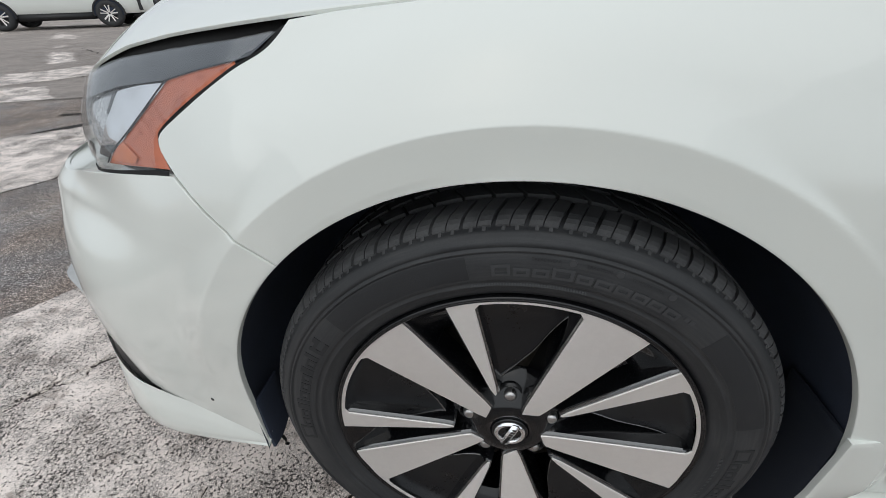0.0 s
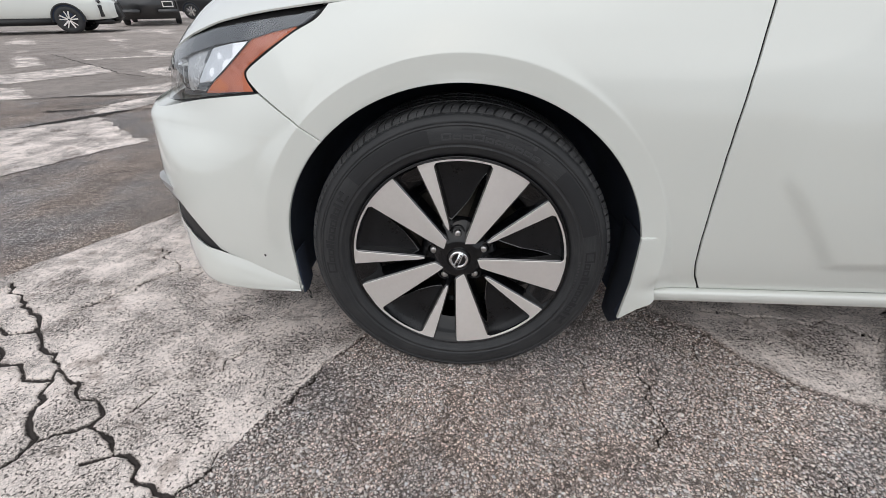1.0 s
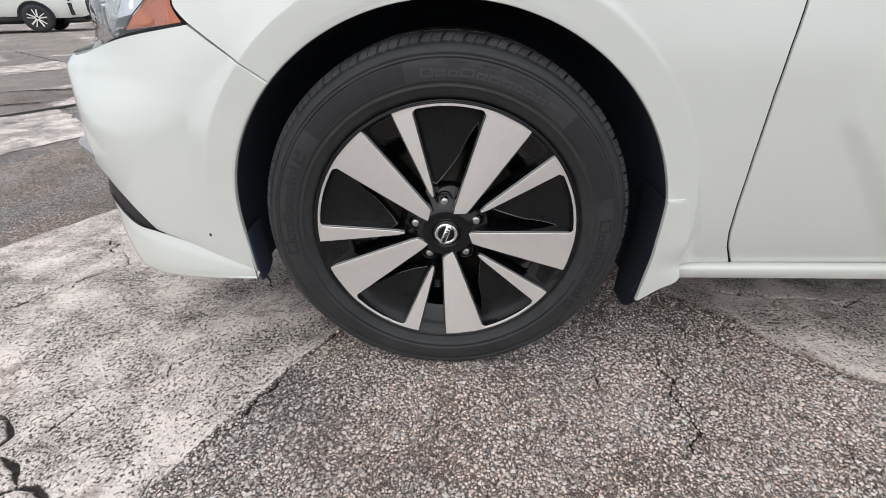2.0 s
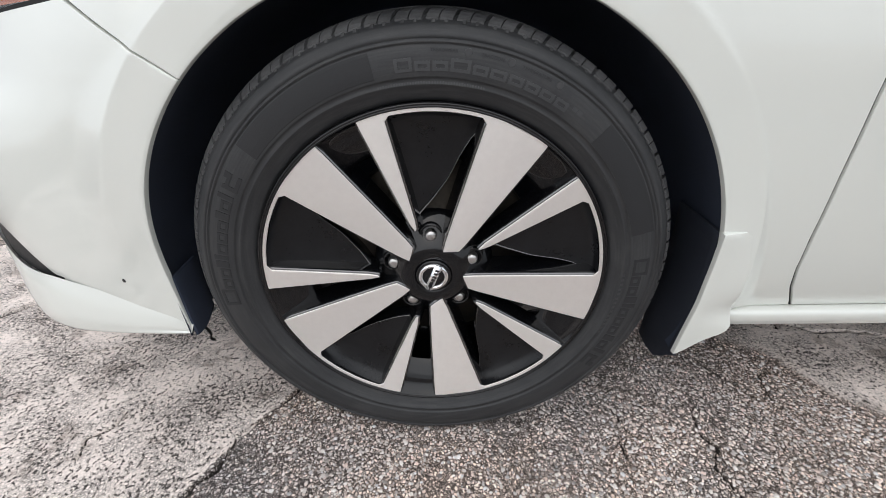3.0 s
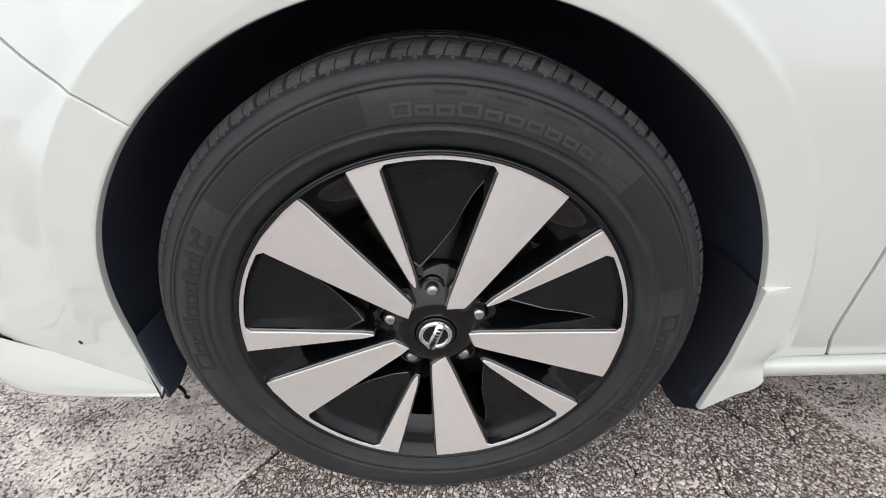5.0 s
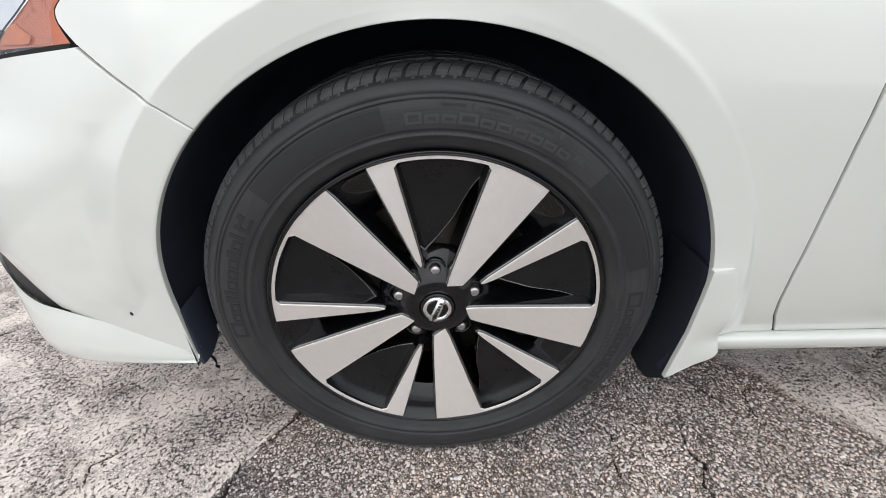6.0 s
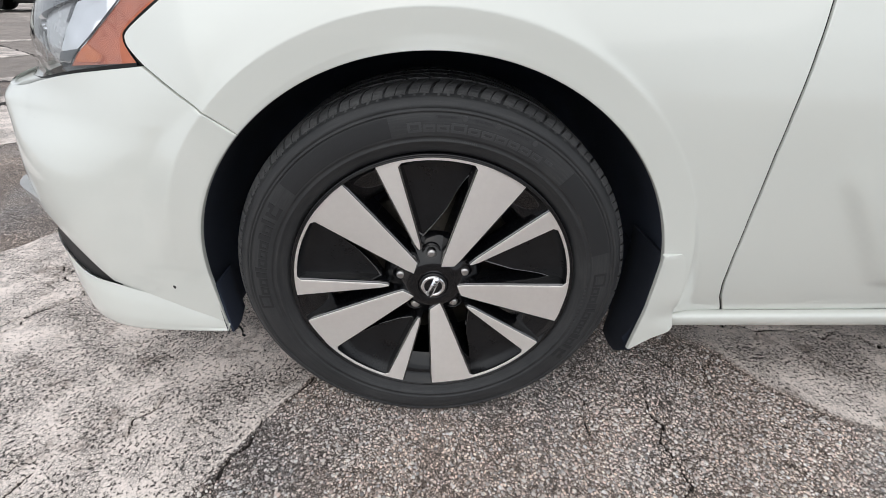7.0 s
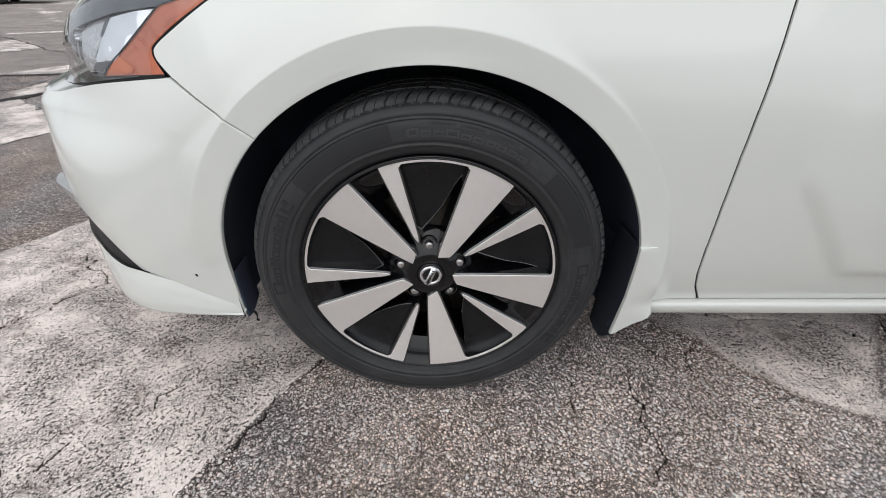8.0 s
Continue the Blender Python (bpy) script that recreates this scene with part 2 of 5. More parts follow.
def side_y(x, z):
    """The rolled panel, with the arch's flare and the door's hollow pressed in."""
    x, z = np.asarray(x, float), np.asarray(z, float)
    near = np.clip((0.555 - z) / 0.05, 0, 1)
    y = rolled(x, z)
    y = y + near * (sum(rolled(x + dx, z + dz) for dx in (-0.03, 0.0, 0.03) for dz in (-0.022, 0.0, 0.022)) / 9 - y)
    # flat flare round the wheel arch
    r = np.hypot(x - HUB[0], z - HUB[1])
    crest = RING + 0.012 * ((x - HUB[0]) / np.maximum(r, 0.01)) ** 2
    ring = -0.0065 + 0.55 * np.maximum(0, r - crest) + 0.12 * np.maximum(0, ARCH + 0.010 - r)
    k = 0.0018
    g = np.clip(0.5 + 0.5 * (y - ring) / k, 0, 1)
    ease = lambda v: np.clip(v, 0, 1) ** 2 * (3 - 2 * np.clip(v, 0, 1))
    near = ease((0.52 - r) / 0.10) * np.where(x < 0, ease((z - 0.30) / 0.24), ease((z - 0.18) / 0.12))
    y = y + near * ((y * (1 - g) + ring * g - k * g * (1 - g)) - y)
    # shallow sculpted hollow low in the door
    q = np.clip((x - 0.59 - 0.85 * np.maximum(0, 0.50 - z)) / 0.013, 0, 1) * np.clip((z - 0.304) / 0.016, 0, 1)
    y = y - 0.0075 * q * q * (3 - 2 * q) * np.clip((0.66 - z) / 0.2, 0, 1)
    return y


def surface(x, z):
    x, z = np.asarray(x, float), np.asarray(z, float)
    return np.stack([x, side_y(x, z), z], -1)


def arch_line(start, end, n, more=0.0):
    """Points (x, z) along the arch's edge; it widens a little to the sides and runs straight down at the front."""
    t = np.radians(np.linspace(start, end, n))
    r = ARCH + more + np.where(t > 0, 0.013, 0.010) * np.sin(t) ** 2
    x, z = r * np.sin(t), r * np.cos(t)
    x = np.where(t < -math.pi / 2, -(ARCH + more + 0.010), x)
    return np.stack([HUB[0] + x, HUB[1] + z], 1)


def panel(name, a, b, nv, mat, parent, label="", hem=(1, 1, 1, 1), power=1.0, fold=0.014, bend=0.0, deep=0.0):
    """A sheet on the side's surface between two (x, z) curves of equal length, with folded edges (at a, b, start, end)."""
    a, b = np.array(a, float), np.array(b, float)
    t = np.linspace(0, 1, nv) ** power
    q = a[:, None] * (1 - t)[None, :, None] + b[:, None] * t[None, :, None]
    if bend:
        fade = np.clip(1 - np.arange(len(a)) / 25, 0, 1)[:, None] * (4 * t * (1 - t))[None]
        q[..., 0] += bend * 0.6 * fade
        q[..., 1] += bend * fade
    p = surface(q[..., 0], q[..., 1])
    p[..., 1] += deep
    return sheet(name, p, mat, parent, label, hem, fold, inward=(0, 1, 0))


def trued(p):
    """Eases the body's drawn lines by a few millimetres towards the nose and the door."""
    p = np.array(p, float)
    x, y, z = np.clip(p[..., 0], -0.95, 1.1), np.clip(p[..., 1], -0.05, 0.45), p[..., 2] - 0.305
    fade = np.clip((1.5 - p[..., 0]) / 0.4, 0, 1)
    p[..., 0] += fade * (-0.0003 - 0.0089 * x - 0.0165 * y - 0.0010 * z + 0.0183 * x * x + 0.0131 * x * z + 0.0089 * z * z - 0.0357 * x * y + 0.0185 * y * z)
    p[..., 2] += fade * (0.0011 - 0.0061 * x - 0.0124 * y - 0.0004 * z - 0.0017 * x * x + 0.0156 * x * z + 0.0060 * z * z + 0.0118 * x * y - 0.0240 * y * z)
    return p


def sheet(name, p, mat, parent, label="", hem=(1, 1, 1, 1), fold=0.014, out=(0, -1, 0), inward=None):
    """A sheet of points p[i, j] with rounded, folded edges; hem: at j=0, j=last, i=0, i=last."""
    p = trued(p)

    def normals(p):
        n = np.cross(np.gradient(p, axis=0), np.gradient(p, axis=1))
        n /= np.linalg.norm(n, axis=-1, keepdims=True) + 1e-12
        return n

    n = normals(p)
    if (n[p.shape[0] // 2, p.shape[1] // 2] * np.array(out)).sum() < 0:
        p = p[::-1]
        hem = (hem[0], hem[1], hem[3], hem[2])
        n = normals(p)

    def folded(p, n, edge, inner):
        away = edge - inner
        away /= np.linalg.norm(away, axis=-1, keepdims=True) + 1e-12
        n = n if inward is None else -np.array(inward, float)
        return [edge + 0.0008 * away - 0.0005 * n, edge + 0.0012 * away - 0.002 * n, edge + 0.0012 * away - fold * n]

    if hem[0]:
        rows = folded(p, n[:, 0], p[:, 0], p[:, 1])
        p = np.concatenate([np.stack(rows[::-1], 1), p], 1)
        n = np.concatenate([np.repeat(n[:, :1], 3, 1), n], 1)
    if hem[1]:
        rows = folded(p, n[:, -1], p[:, -1], p[:, -2])
        p = np.concatenate([p, np.stack(rows, 1)], 1)
        n = np.concatenate([n, np.repeat(n[:, -1:], 3, 1)], 1)
    if hem[2]:
        rows = folded(p, n[0], p[0], p[1])
        p = np.concatenate([np.stack(rows[::-1], 0), p], 0)
        n = np.concatenate([np.repeat(n[:1], 3, 0), n], 0)
    if hem[3]:
        rows = folded(p, n[-1], p[-1], p[-2])
        p = np.concatenate([p, np.stack(rows, 0)], 0)
    nu, nv = p.shape[:2]
    return smoothed(link_mesh(name, p.reshape(-1, 3), grid_faces(nu, nv), mat, parent, label), 35)


car = thing("sedan", "white sedan with a five double-spoke alloy wheel, parked on cracked asphalt", "car")

# front fender: arch lip to headlight, bonnet line and door gap
DOOR_GAP = [(0.513, 0.86), (0.503, 0.79), (0.494, 0.74), (0.482, 0.67), (0.477, 0.60), (0.477, 0.54), (0.481, 0.45), (0.488, 0.365), (0.497, 0.310), (0.508, 0.277), (0.531, 0.238)]
fender_out = np.vstack([
    resampled(catmull([(-0.386, 0.6425), (-0.404, 0.655), (-0.4155, 0.667), (-0.411, 0.680), (-0.368, 0.7065), (-0.309, 0.742), (-0.273, 0.759), (-0.257, 0.771), (-0.2435, 0.787)], 120), 40)[:-1],
    resampled([(-0.2435, 0.787), (-0.188, 0.7935), (-0.13, 0.798), (0.05, 0.815), (0.510, 0.855)], 60)[:-1],
    resampled([(x - 0.003, z) for x, z in DOOR_GAP], 60)[:-1],
    resampled([(0.527, 0.238), (0.432, 0.237)], 12)])
fender_in = np.vstack([arch_line(-45.0, -31, 40)[:-1], arch_line(-31, 45, 60)[:-1], arch_line(45, 84, 60)[:-1], resampled([arch_line(84, 85, 2)[0], (0.395, 0.30), (0.418, 0.246)], 12)])
fender = panel("fender", fender_in, fender_out, 120, paint, car, bend=0.003, fold=0.009)

# bumper side: arch lip to headlight, nose and lower crease
bumper_out = np.vstack([
    resampled(catmull([(-0.3900, 0.6388), (-0.52, 0.6235), (-0.61, 0.608), (-0.68, 0.5945), (-0.74, 0.5925), (-0.80, 0.605), (-0.86, 0.632), (-0.945, 0.645)], 90), 60)[:-1],
    resampled([(-0.945, 0.645), (-0.945, 0.43)], 14)[:-1],
    resampled([(-0.945, 0.43), (-0.76, 0.43), (-0.69, 0.425), (-0.645, 0.395), (-0.60, 0.345), (-0.549, 0.290)], 60)[:-1],
    resampled([(-0.549, 0.290), (-0.46, 0.255), (-0.372, 0.222)], 30)])
bumper_in = np.vstack([arch_line(-45.5, -70, 60)[:-1], arch_line(-70, -75, 14)[:-1], arch_line(-75, -90, 60)[:-1], arch_line(-90, -105, 30)])
bumper = panel("bumper", bumper_in, bumper_out, 110, paint, car, bend=0.003, hem=(1, 1, 1, 0), fold=0.009)

# front door
n = 60
gap = resampled([(x + 0.003, z) for x, z in DOOR_GAP], n)
door = panel("front_door", gap, np.stack([np.full(n, 1.58), np.linspace(0.86, 0.243, n)], 1), 70, paint, car, power=1.6)

# black strip just behind the door gap: the gap's shade put into colour
edge = resampled(DOOR_GAP, 60)
panel("door_gap_shade", edge - np.array((0.012, 0)), edge + np.array((0.012, 0)), 4, void_black, car, "black strip for the shade of the door gap", hem=(0, 0, 0, 0), deep=0.004)

# sill
rails = [[(0.412, 0.030, 0.2355), (1.8, 0.032, 0.240)], [(0.412, 0.017, 0.2335), (1.8, 0.020, 0.237)], [(0.412, 0.013, 0.226), (1.8, 0.016, 0.229)],
         [(0.412, 0.017, 0.212), (1.8, 0.020, 0.212)], [(0.412, 0.030, 0.203), (1.8, 0.033, 0.201)], [(0.412, 0.10, 0.196), (1.8, 0.10, 0.196)]]
p = catmull(np.stack([resampled(r, 24) for r in rails]), 26)
sheet("sill", np.array(p), paint, car, hem=(1, 1, 1, 1))

# lower lip of the bumper
rails = [catmull(r, 60) for r in (
    [(-0.366, 0.0245, 0.227), (-0.46, 0.027, 0.262), (-0.545, 0.031, 0.294), (-0.60, 0.047, 0.304), (-0.645, 0.074, 0.328), (-0.69, 0.118, 0.350), (-0.77, 0.24, 0.370), (-0.87, 0.44, 0.385), (-0.95, 0.85, 0.39)],
    [(-0.368, 0.018, 0.213), (-0.46, 0.0185, 0.235), (-0.545, 0.021, 0.262), (-0.60, 0.040, 0.280), (-0.645, 0.070, 0.302), (-0.69, 0.118, 0.320), (-0.78, 0.23, 0.330), (-0.88, 0.43, 0.33), (-0.97, 0.85, 0.33)],
    [(-0.372, 0.018, 0.204), (-0.46, 0.016, 0.211), (-0.545, 0.018, 0.220), (-0.605, 0.037, 0.229), (-0.650, 0.070, 0.242), (-0.694, 0.118, 0.262), (-0.78, 0.23, 0.280), (-0.885, 0.43, 0.28), (-0.975, 0.85, 0.28)],
    [(-0.374, 0.022, 0.199), (-0.46, 0.026, 0.196), (-0.545, 0.034, 0.198), (-0.600, 0.052, 0.200), (-0.650, 0.084, 0.208), (-0.69, 0.13, 0.222), (-0.765, 0.24, 0.236), (-0.865, 0.44, 0.24), (-0.955, 0.85, 0.24)],
    [(-0.374, 0.10, 0.187), (-0.46, 0.10, 0.186), (-0.54, 0.12, 0.184), (-0.58, 0.13, 0.188), (-0.62, 0.15, 0.195), (-0.66, 0.20, 0.205), (-0.72, 0.30, 0.215), (-0.80, 0.48, 0.22), (-0.88, 0.85, 0.22)])]
sheet("lower_lip", catmull(np.stack(rails), 24), paint, car, hem=(0, 0, 0, 0))


# raised marks: tyre rubber lightened, the light they catch put into colour
lit_mark_rubber = worn(material("lit_mark_rubber", rough=0.6), (0.036, 0.0375, 0.040), (0.050, 0.0515, 0.054), 20.0, 0.5, 0.65)
knurled_rubber = worn(material("knurled_rubber", rough=0.8), (0.012, 0.013, 0.0145), (0.018, 0.019, 0.021), 20.0, 0.6, 0.75, 0.4, 0.0006, 700.0)


# ---------------------------------------------------------------- wheel: built round its own centre, outer face towards -y
def lathe(profile, n=128):
    """Verts and faces of (y, r) points turned round the y axis."""
    a = np.linspace(0, 2 * math.pi, n, endpoint=False)
    pr = np.array(profile, float)
    v = np.stack([np.outer(np.sin(a), pr[:, 1]), np.tile(pr[:, 0], (n, 1)), np.outer(np.cos(a), pr[:, 1])], -1)
    return v.reshape(-1, 3), grid_faces(n, len(pr), True)


def polar(r, degrees, y=0.0):
    return (r * math.sin(radians(degrees)), y, r * math.cos(radians(degrees)))


def face_depth(r):
    return 0.002 + 0.010 * (1 - min(r, 0.23) / 0.23)


def slab(left, right, depth, taper, turn=0.0, lower=0.0, across=4, bm=None, border=0.0):
    """A face between two edges of (r, angle) points that follows the wheel's dish, with a fine bevel and slanting walls."""
    bm = bm or bmesh.new()
    n = 14
    ends = []
    for side in (left, right):
        pts = np.array([polar(r, a + turn) for r, a in side])
        ends.append(resampled(pts, n))
    grid = np.stack([ends[0] + (ends[1] - ends[0]) * u for u in np.linspace(0, 1, across)], 1)
    rows = [[bm.verts.new((p[0], face_depth(math.hypot(p[0], p[2])) + lower, p[2])) for p in row] for row in grid]
    for i in range(n - 1):
        for j in range(across - 1):
            bm.faces.new((rows[i][j], rows[i + 1][j], rows[i + 1][j + 1], rows[i][j + 1]))
    rim = [r[0] for r in rows] + rows[-1][1:] + [r[-1] for r in rows[::-1]][1:] + rows[0][1:-1][::-1]
    m = len(rim)
    at = [v.co.copy() for v in rim]
    area = sum(at[i].x * at[(i + 1) % m].z - at[(i + 1) % m].x * at[i].z for i in range(m))
    sign = 1 if area > 0 else -1
    steps = [(0.0007, 0.0008)]
    if border:
        steps += [(border, 0.0010), (border + 0.0015, 0.0020), (border + 0.0024, 0.0040)]
    steps += [(steps[-1][0] + taper, steps[-1][1] + depth)]
    rings = [[] for _ in steps]
    for i in range(m):
        d = at[(i + 1) % m] - at[i - 1]
        out = Vector((d.z, 0, -d.x)).normalized() * sign
        for ring, (wide, deep) in zip(rings, steps):
            ring.append(bm.verts.new(at[i] + wide * out + Vector((0, deep, 0))))
    for a, b in zip([rim] + rings, rings):
        for i in range(m):
            j = (i + 1) % m
            bm.faces.new((a[i], b[i], b[j], a[j]))
    bmesh.ops.recalc_face_normals(bm, faces=bm.faces)
    return bm


def build_wheel(name, label, z_floor):
    w = thing(name, label, "wheel")
    # tyre carcass: sidewall with bead, ribs and shoulder
    side = [(0.030, 0.226), (0.012, 0.2320), (0.006, 0.2345), (0.003, 0.2385), (0.000, 0.2440), (-0.0022, 0.2490), (-0.0048, 0.2512), (-0.0050, 0.2526), (-0.0034, 0.2540),
            (-0.0044, 0.2572), (-0.0046, 0.2580), (-0.0060, 0.2588), (-0.0064, 0.2600), (-0.0066, 0.2700), (-0.0058, 0.2800), (-0.0046, 0.2890), (-0.0036, 0.2906), (-0.0056, 0.2914), (-0.0053, 0.2932), (-0.0024, 0.2942), (-0.0018, 0.2952), (-0.0028, 0.2958), (-0.0006, 0.3000), (0.0008, 0.3020),
            (0.0040, 0.3060), (0.0072, 0.3092), (0.0082, 0.3090), (0.0125, 0.3122), (0.018, 0.3150), (0.024, 0.3158)]
    prof = side + [(0.05, 0.3165), (0.10, 0.3175), (0.15, 0.3165), (0.19, 0.3145)] + [(0.206 - y, r) for y, r in reversed(side[:-2])]
    v, f = lathe(prof, 180)
    v[:, 2] = np.maximum(v[:, 2], z_floor)
    tyre = link_mesh("tyre", v, f, rubber, w, "worn black rubber tyre")
    # tread: shoulder blocks and ribs, one ring
    verts, faces = [], []

    def block(a0, a1, rows, lean=0.0):
        """A tread block over rows of (y, r), between two angles."""
        k, y0 = len(verts), rows[0][0]
        for y, r1 in rows:
            for a in (a0, (a0 + a1) / 2, a1):
                a += lean * (y - y0)
                for r in (0.309, r1):
                    verts.append((r * math.sin(a), y, max(r * math.cos(a), z_floor)))
        n = len(rows)
        for i in range(n - 1):
            q = k + i * 6
            for j in range(2):
                faces.append((q + j * 2 + 1, q + j * 2 + 3, q + j * 2 + 9, q + j * 2 + 7))
            faces.append((q, q + 1, q + 7, q + 6))
            faces.append((q + 4, q + 10, q + 11, q + 5))
        for j in range(2):
            q = k + j * 2
            faces.append((q, q + 2, q + 3, q + 1))
            q += 6 * (n - 1)
            faces.append((q, q + 1, q + 3, q + 2))

    shoulder = [(0.0105, 0.3126), (0.0140, 0.3160), (0.0185, 0.3188), (0.026, 0.3208), (0.052, 0.3216)]
    notch = [(0.0064, 0.3088), (0.0085, 0.3104), (0.0115, 0.3126)]
    count = 62
    rng = random.Random(4)
    for i in range(count):
        a = 2 * math.pi * i / count
        s = 2 * math.pi / count * rng.uniform(0.96, 1.0)
        cut = rng.uniform(0.40, 0.46)
        block(a, a + s * cut, shoulder, 1.2)
        block(a + s * (cut + 0.045), a + s * 0.89, shoulder, 1.2)
        block(a + s * 0.18, a + s * 0.30, notch, 0.6)
        block(a + s * 0.60, a + s * 0.72, notch, 0.6)
        for y0, y1 in ((0.060, 0.088), (0.096, 0.118), (0.126, 0.150)):
            block(a, a + s * 0.9, [(y0, 0.3225), (y1, 0.3225)], -1.5)
        block(a, a + s * 0.86, [(0.158, 0.3215), (0.190, 0.3150)], 1.2)
    part_ob = link_mesh("tread", verts, faces, tread_rubber, w, "grooved tread blocks", smooth=False)
    # barrel and outer flange
    v, f = lathe([(0.0035, 0.2285), (0.0005, 0.2300), (0.0005, 0.2318), (0.0040, 0.2332), (0.016, 0.2325), (0.020, 0.222), (0.030, 0.214), (0.06, 0.205), (0.19, 0.205), (0.20, 0.232)])
    link_mesh("rim", v, f, gloss_black, w, "gloss black alloy rim")
    link_mesh("rim_flange", *lathe([(0.0035, 0.2262), (0.0008, 0.2272), (0.0004, 0.2286), (0.0016, 0.2300)]), gloss_black, w)
    # black centre: hub boss and the dish panels behind the polished faces
    v, f = lathe([(0.050, 0.085), (0.036, 0.078), (0.031, 0.066), (0.0225, 0.055), (0.0150, 0.0470), (0.0126, 0.0420), (0.0122, 0.0350), (0.0121, 0.0262), (0.0132, 0.0252), (0.0150, 0.0250), (0.0150, 0.001)], 96)
    link_mesh("hub_boss", v, f, gloss_black, w)
    for k in range(5):
        t = 72 * k
        # broad polished spoke, slim spoke and the thin rim between them
        wide = ([(0.2290, 36.6), (0.12, 38.2), (0.058, 41.4), (0.0525, 41.2)], [(0.2290, 17.4), (0.12, 17.6), (0.050, 18.6), (0.041, 20.5)])
        thin = ([(0.2290, -20.8), (0.15, -20.2), (0.079, -18.4), (0.0745, -16.9)], [(0.2290, -13.2), (0.15, -13.6), (0.085, -14.6), (0.0765, -15.8)])
        angles = np.r_[np.linspace(-13.2, -11.4, 8), np.linspace(-10, 14, 7), np.linspace(15.6, 17.4, 8)]
        ease = np.clip(1 - np.minimum(angles + 13.2, 17.4 - angles) / 1.7, 0, 1)
        edge = [(0.2232 - 0.0058 * (1 - math.sqrt(1 - e * e)), a) for e, a in zip(ease, angles)]
        bm = slab(*wide, 0.001, 0.0, t)
        bm = slab(*thin, 0.001, 0.0, t, bm=bm)
        bm = slab([(0.2290, a) for a in angles], edge, 0.001, 0.0, t, across=3, bm=bm)
        # rounded outer edge from slim to broad spoke
        rows = [[polar(r, a + t, y) for a in np.linspace(-20.8, 36.6, 30)] for r, y in ((0.2287, 0.0021), (0.2294, 0.0024), (0.2299, 0.0031), (0.2301, 0.0045))]
        for row in zip(rows, rows[1:]):
            lower = [[bm.verts.new(p) for p in line] for line in row]
            for i in range(29):
                bm.faces.new((lower[0][i], lower[0][i + 1], lower[1][i + 1], lower[1][i])).smooth = True
        spoke = part("spoke", bm, machined, w, "machined silver spoke face", smooth=False)
        for o, d in ((wide, 0.034), (thin, 0.026)):
            part("spoke_core", slab(*o, d, 0.005, t, 0.0016, border=0.0016), lacquer_black, w, "gloss black spoke flank", smooth=False)
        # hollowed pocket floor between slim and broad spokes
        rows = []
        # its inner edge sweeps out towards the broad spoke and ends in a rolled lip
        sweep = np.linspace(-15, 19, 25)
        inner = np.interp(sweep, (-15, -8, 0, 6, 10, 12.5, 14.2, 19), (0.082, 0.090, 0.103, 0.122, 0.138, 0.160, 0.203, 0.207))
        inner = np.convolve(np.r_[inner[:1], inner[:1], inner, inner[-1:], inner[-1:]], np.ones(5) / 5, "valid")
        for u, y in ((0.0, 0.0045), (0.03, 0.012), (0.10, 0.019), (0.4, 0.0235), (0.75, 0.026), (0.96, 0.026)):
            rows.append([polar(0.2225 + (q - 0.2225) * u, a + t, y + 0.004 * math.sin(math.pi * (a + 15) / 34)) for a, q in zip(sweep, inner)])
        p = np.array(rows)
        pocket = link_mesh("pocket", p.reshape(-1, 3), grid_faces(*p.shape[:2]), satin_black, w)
        rows = []
        for off, y in ((0.0045, 0.0262), (0.0036, 0.0246), (0.0022, 0.0236), (0.0008, 0.0240), (0.0, 0.0258), (-0.0004, 0.046)):
            rows.append([polar(q + off, a + t, y + 0.004 * math.sin(math.pi * (a + 15) / 34)) for a, q in zip(sweep, inner)])
        p = np.array(rows)
        link_mesh("pocket_lip", p.reshape(-1, 3), grid_faces(*p.shape[:2]), lacquer_black, w)
        rows = []
        for r, y in ((0.2290, 0.003), (0.2265, 0.009), (0.212, 0.016), (0.185, 0.024), (0.178, 0.034)):
            rows.append([polar(r, a + t, y) for a in np.linspace(35, 53, 8)])
        p = np.array(rows)
        link_mesh("pocket", p.reshape(-1, 3), grid_faces(*p.shape[:2]), gloss_black, w)
        # wheel nut in its well
        a = math.radians(t - 2.5)
        c = Vector((0.0565 * math.sin(a), 0, 0.0565 * math.cos(a)))
        v, f = lathe([(0.036, 0.0090), (0.0250, 0.0086), (0.0222, 0.0080), (0.0204, 0.0068), (0.0194, 0.0048), (0.0190, 0.0030), (0.0190, 0.0)], 12)
        link_mesh("wheel_nut", v + np.array(c), f, steel, w, "silver wheel nut")
        v, f = lathe([(0.034, 0.0165), (0.0265, 0.0155), (0.0265, 0.0135), (0.042, 0.0125)], 24)
        v = v + np.array(c)
        link_mesh("nut_well", v, f, gloss_black, w)
    # raised marks on the sidewall: plain bars, rings and knurled bands
    ys = np.array([q[0] for q in side[2:27]])
    rs = np.array([q[1] for q in side[2:27]])

    def wall_patch(r0, r1, a0, a1, raised, nr=4, na=6):
        r, a = np.meshgrid(np.linspace(r0, r1, nr), np.radians(np.linspace(a0, a1, na)), indexing="ij")
        p = np.stack([r * np.sin(a), np.interp(r, rs, ys) - raised, r * np.cos(a)], -1)
        q = p.copy()
        q[..., 1] += raised + 0.0006
        k = nr * na
        loop = list(range(na)) + [i * na + na - 1 for i in range(1, nr)] + list(range(k - 2, k - na - 1, -1)) + [i * na for i in range(nr - 2, 0, -1)]
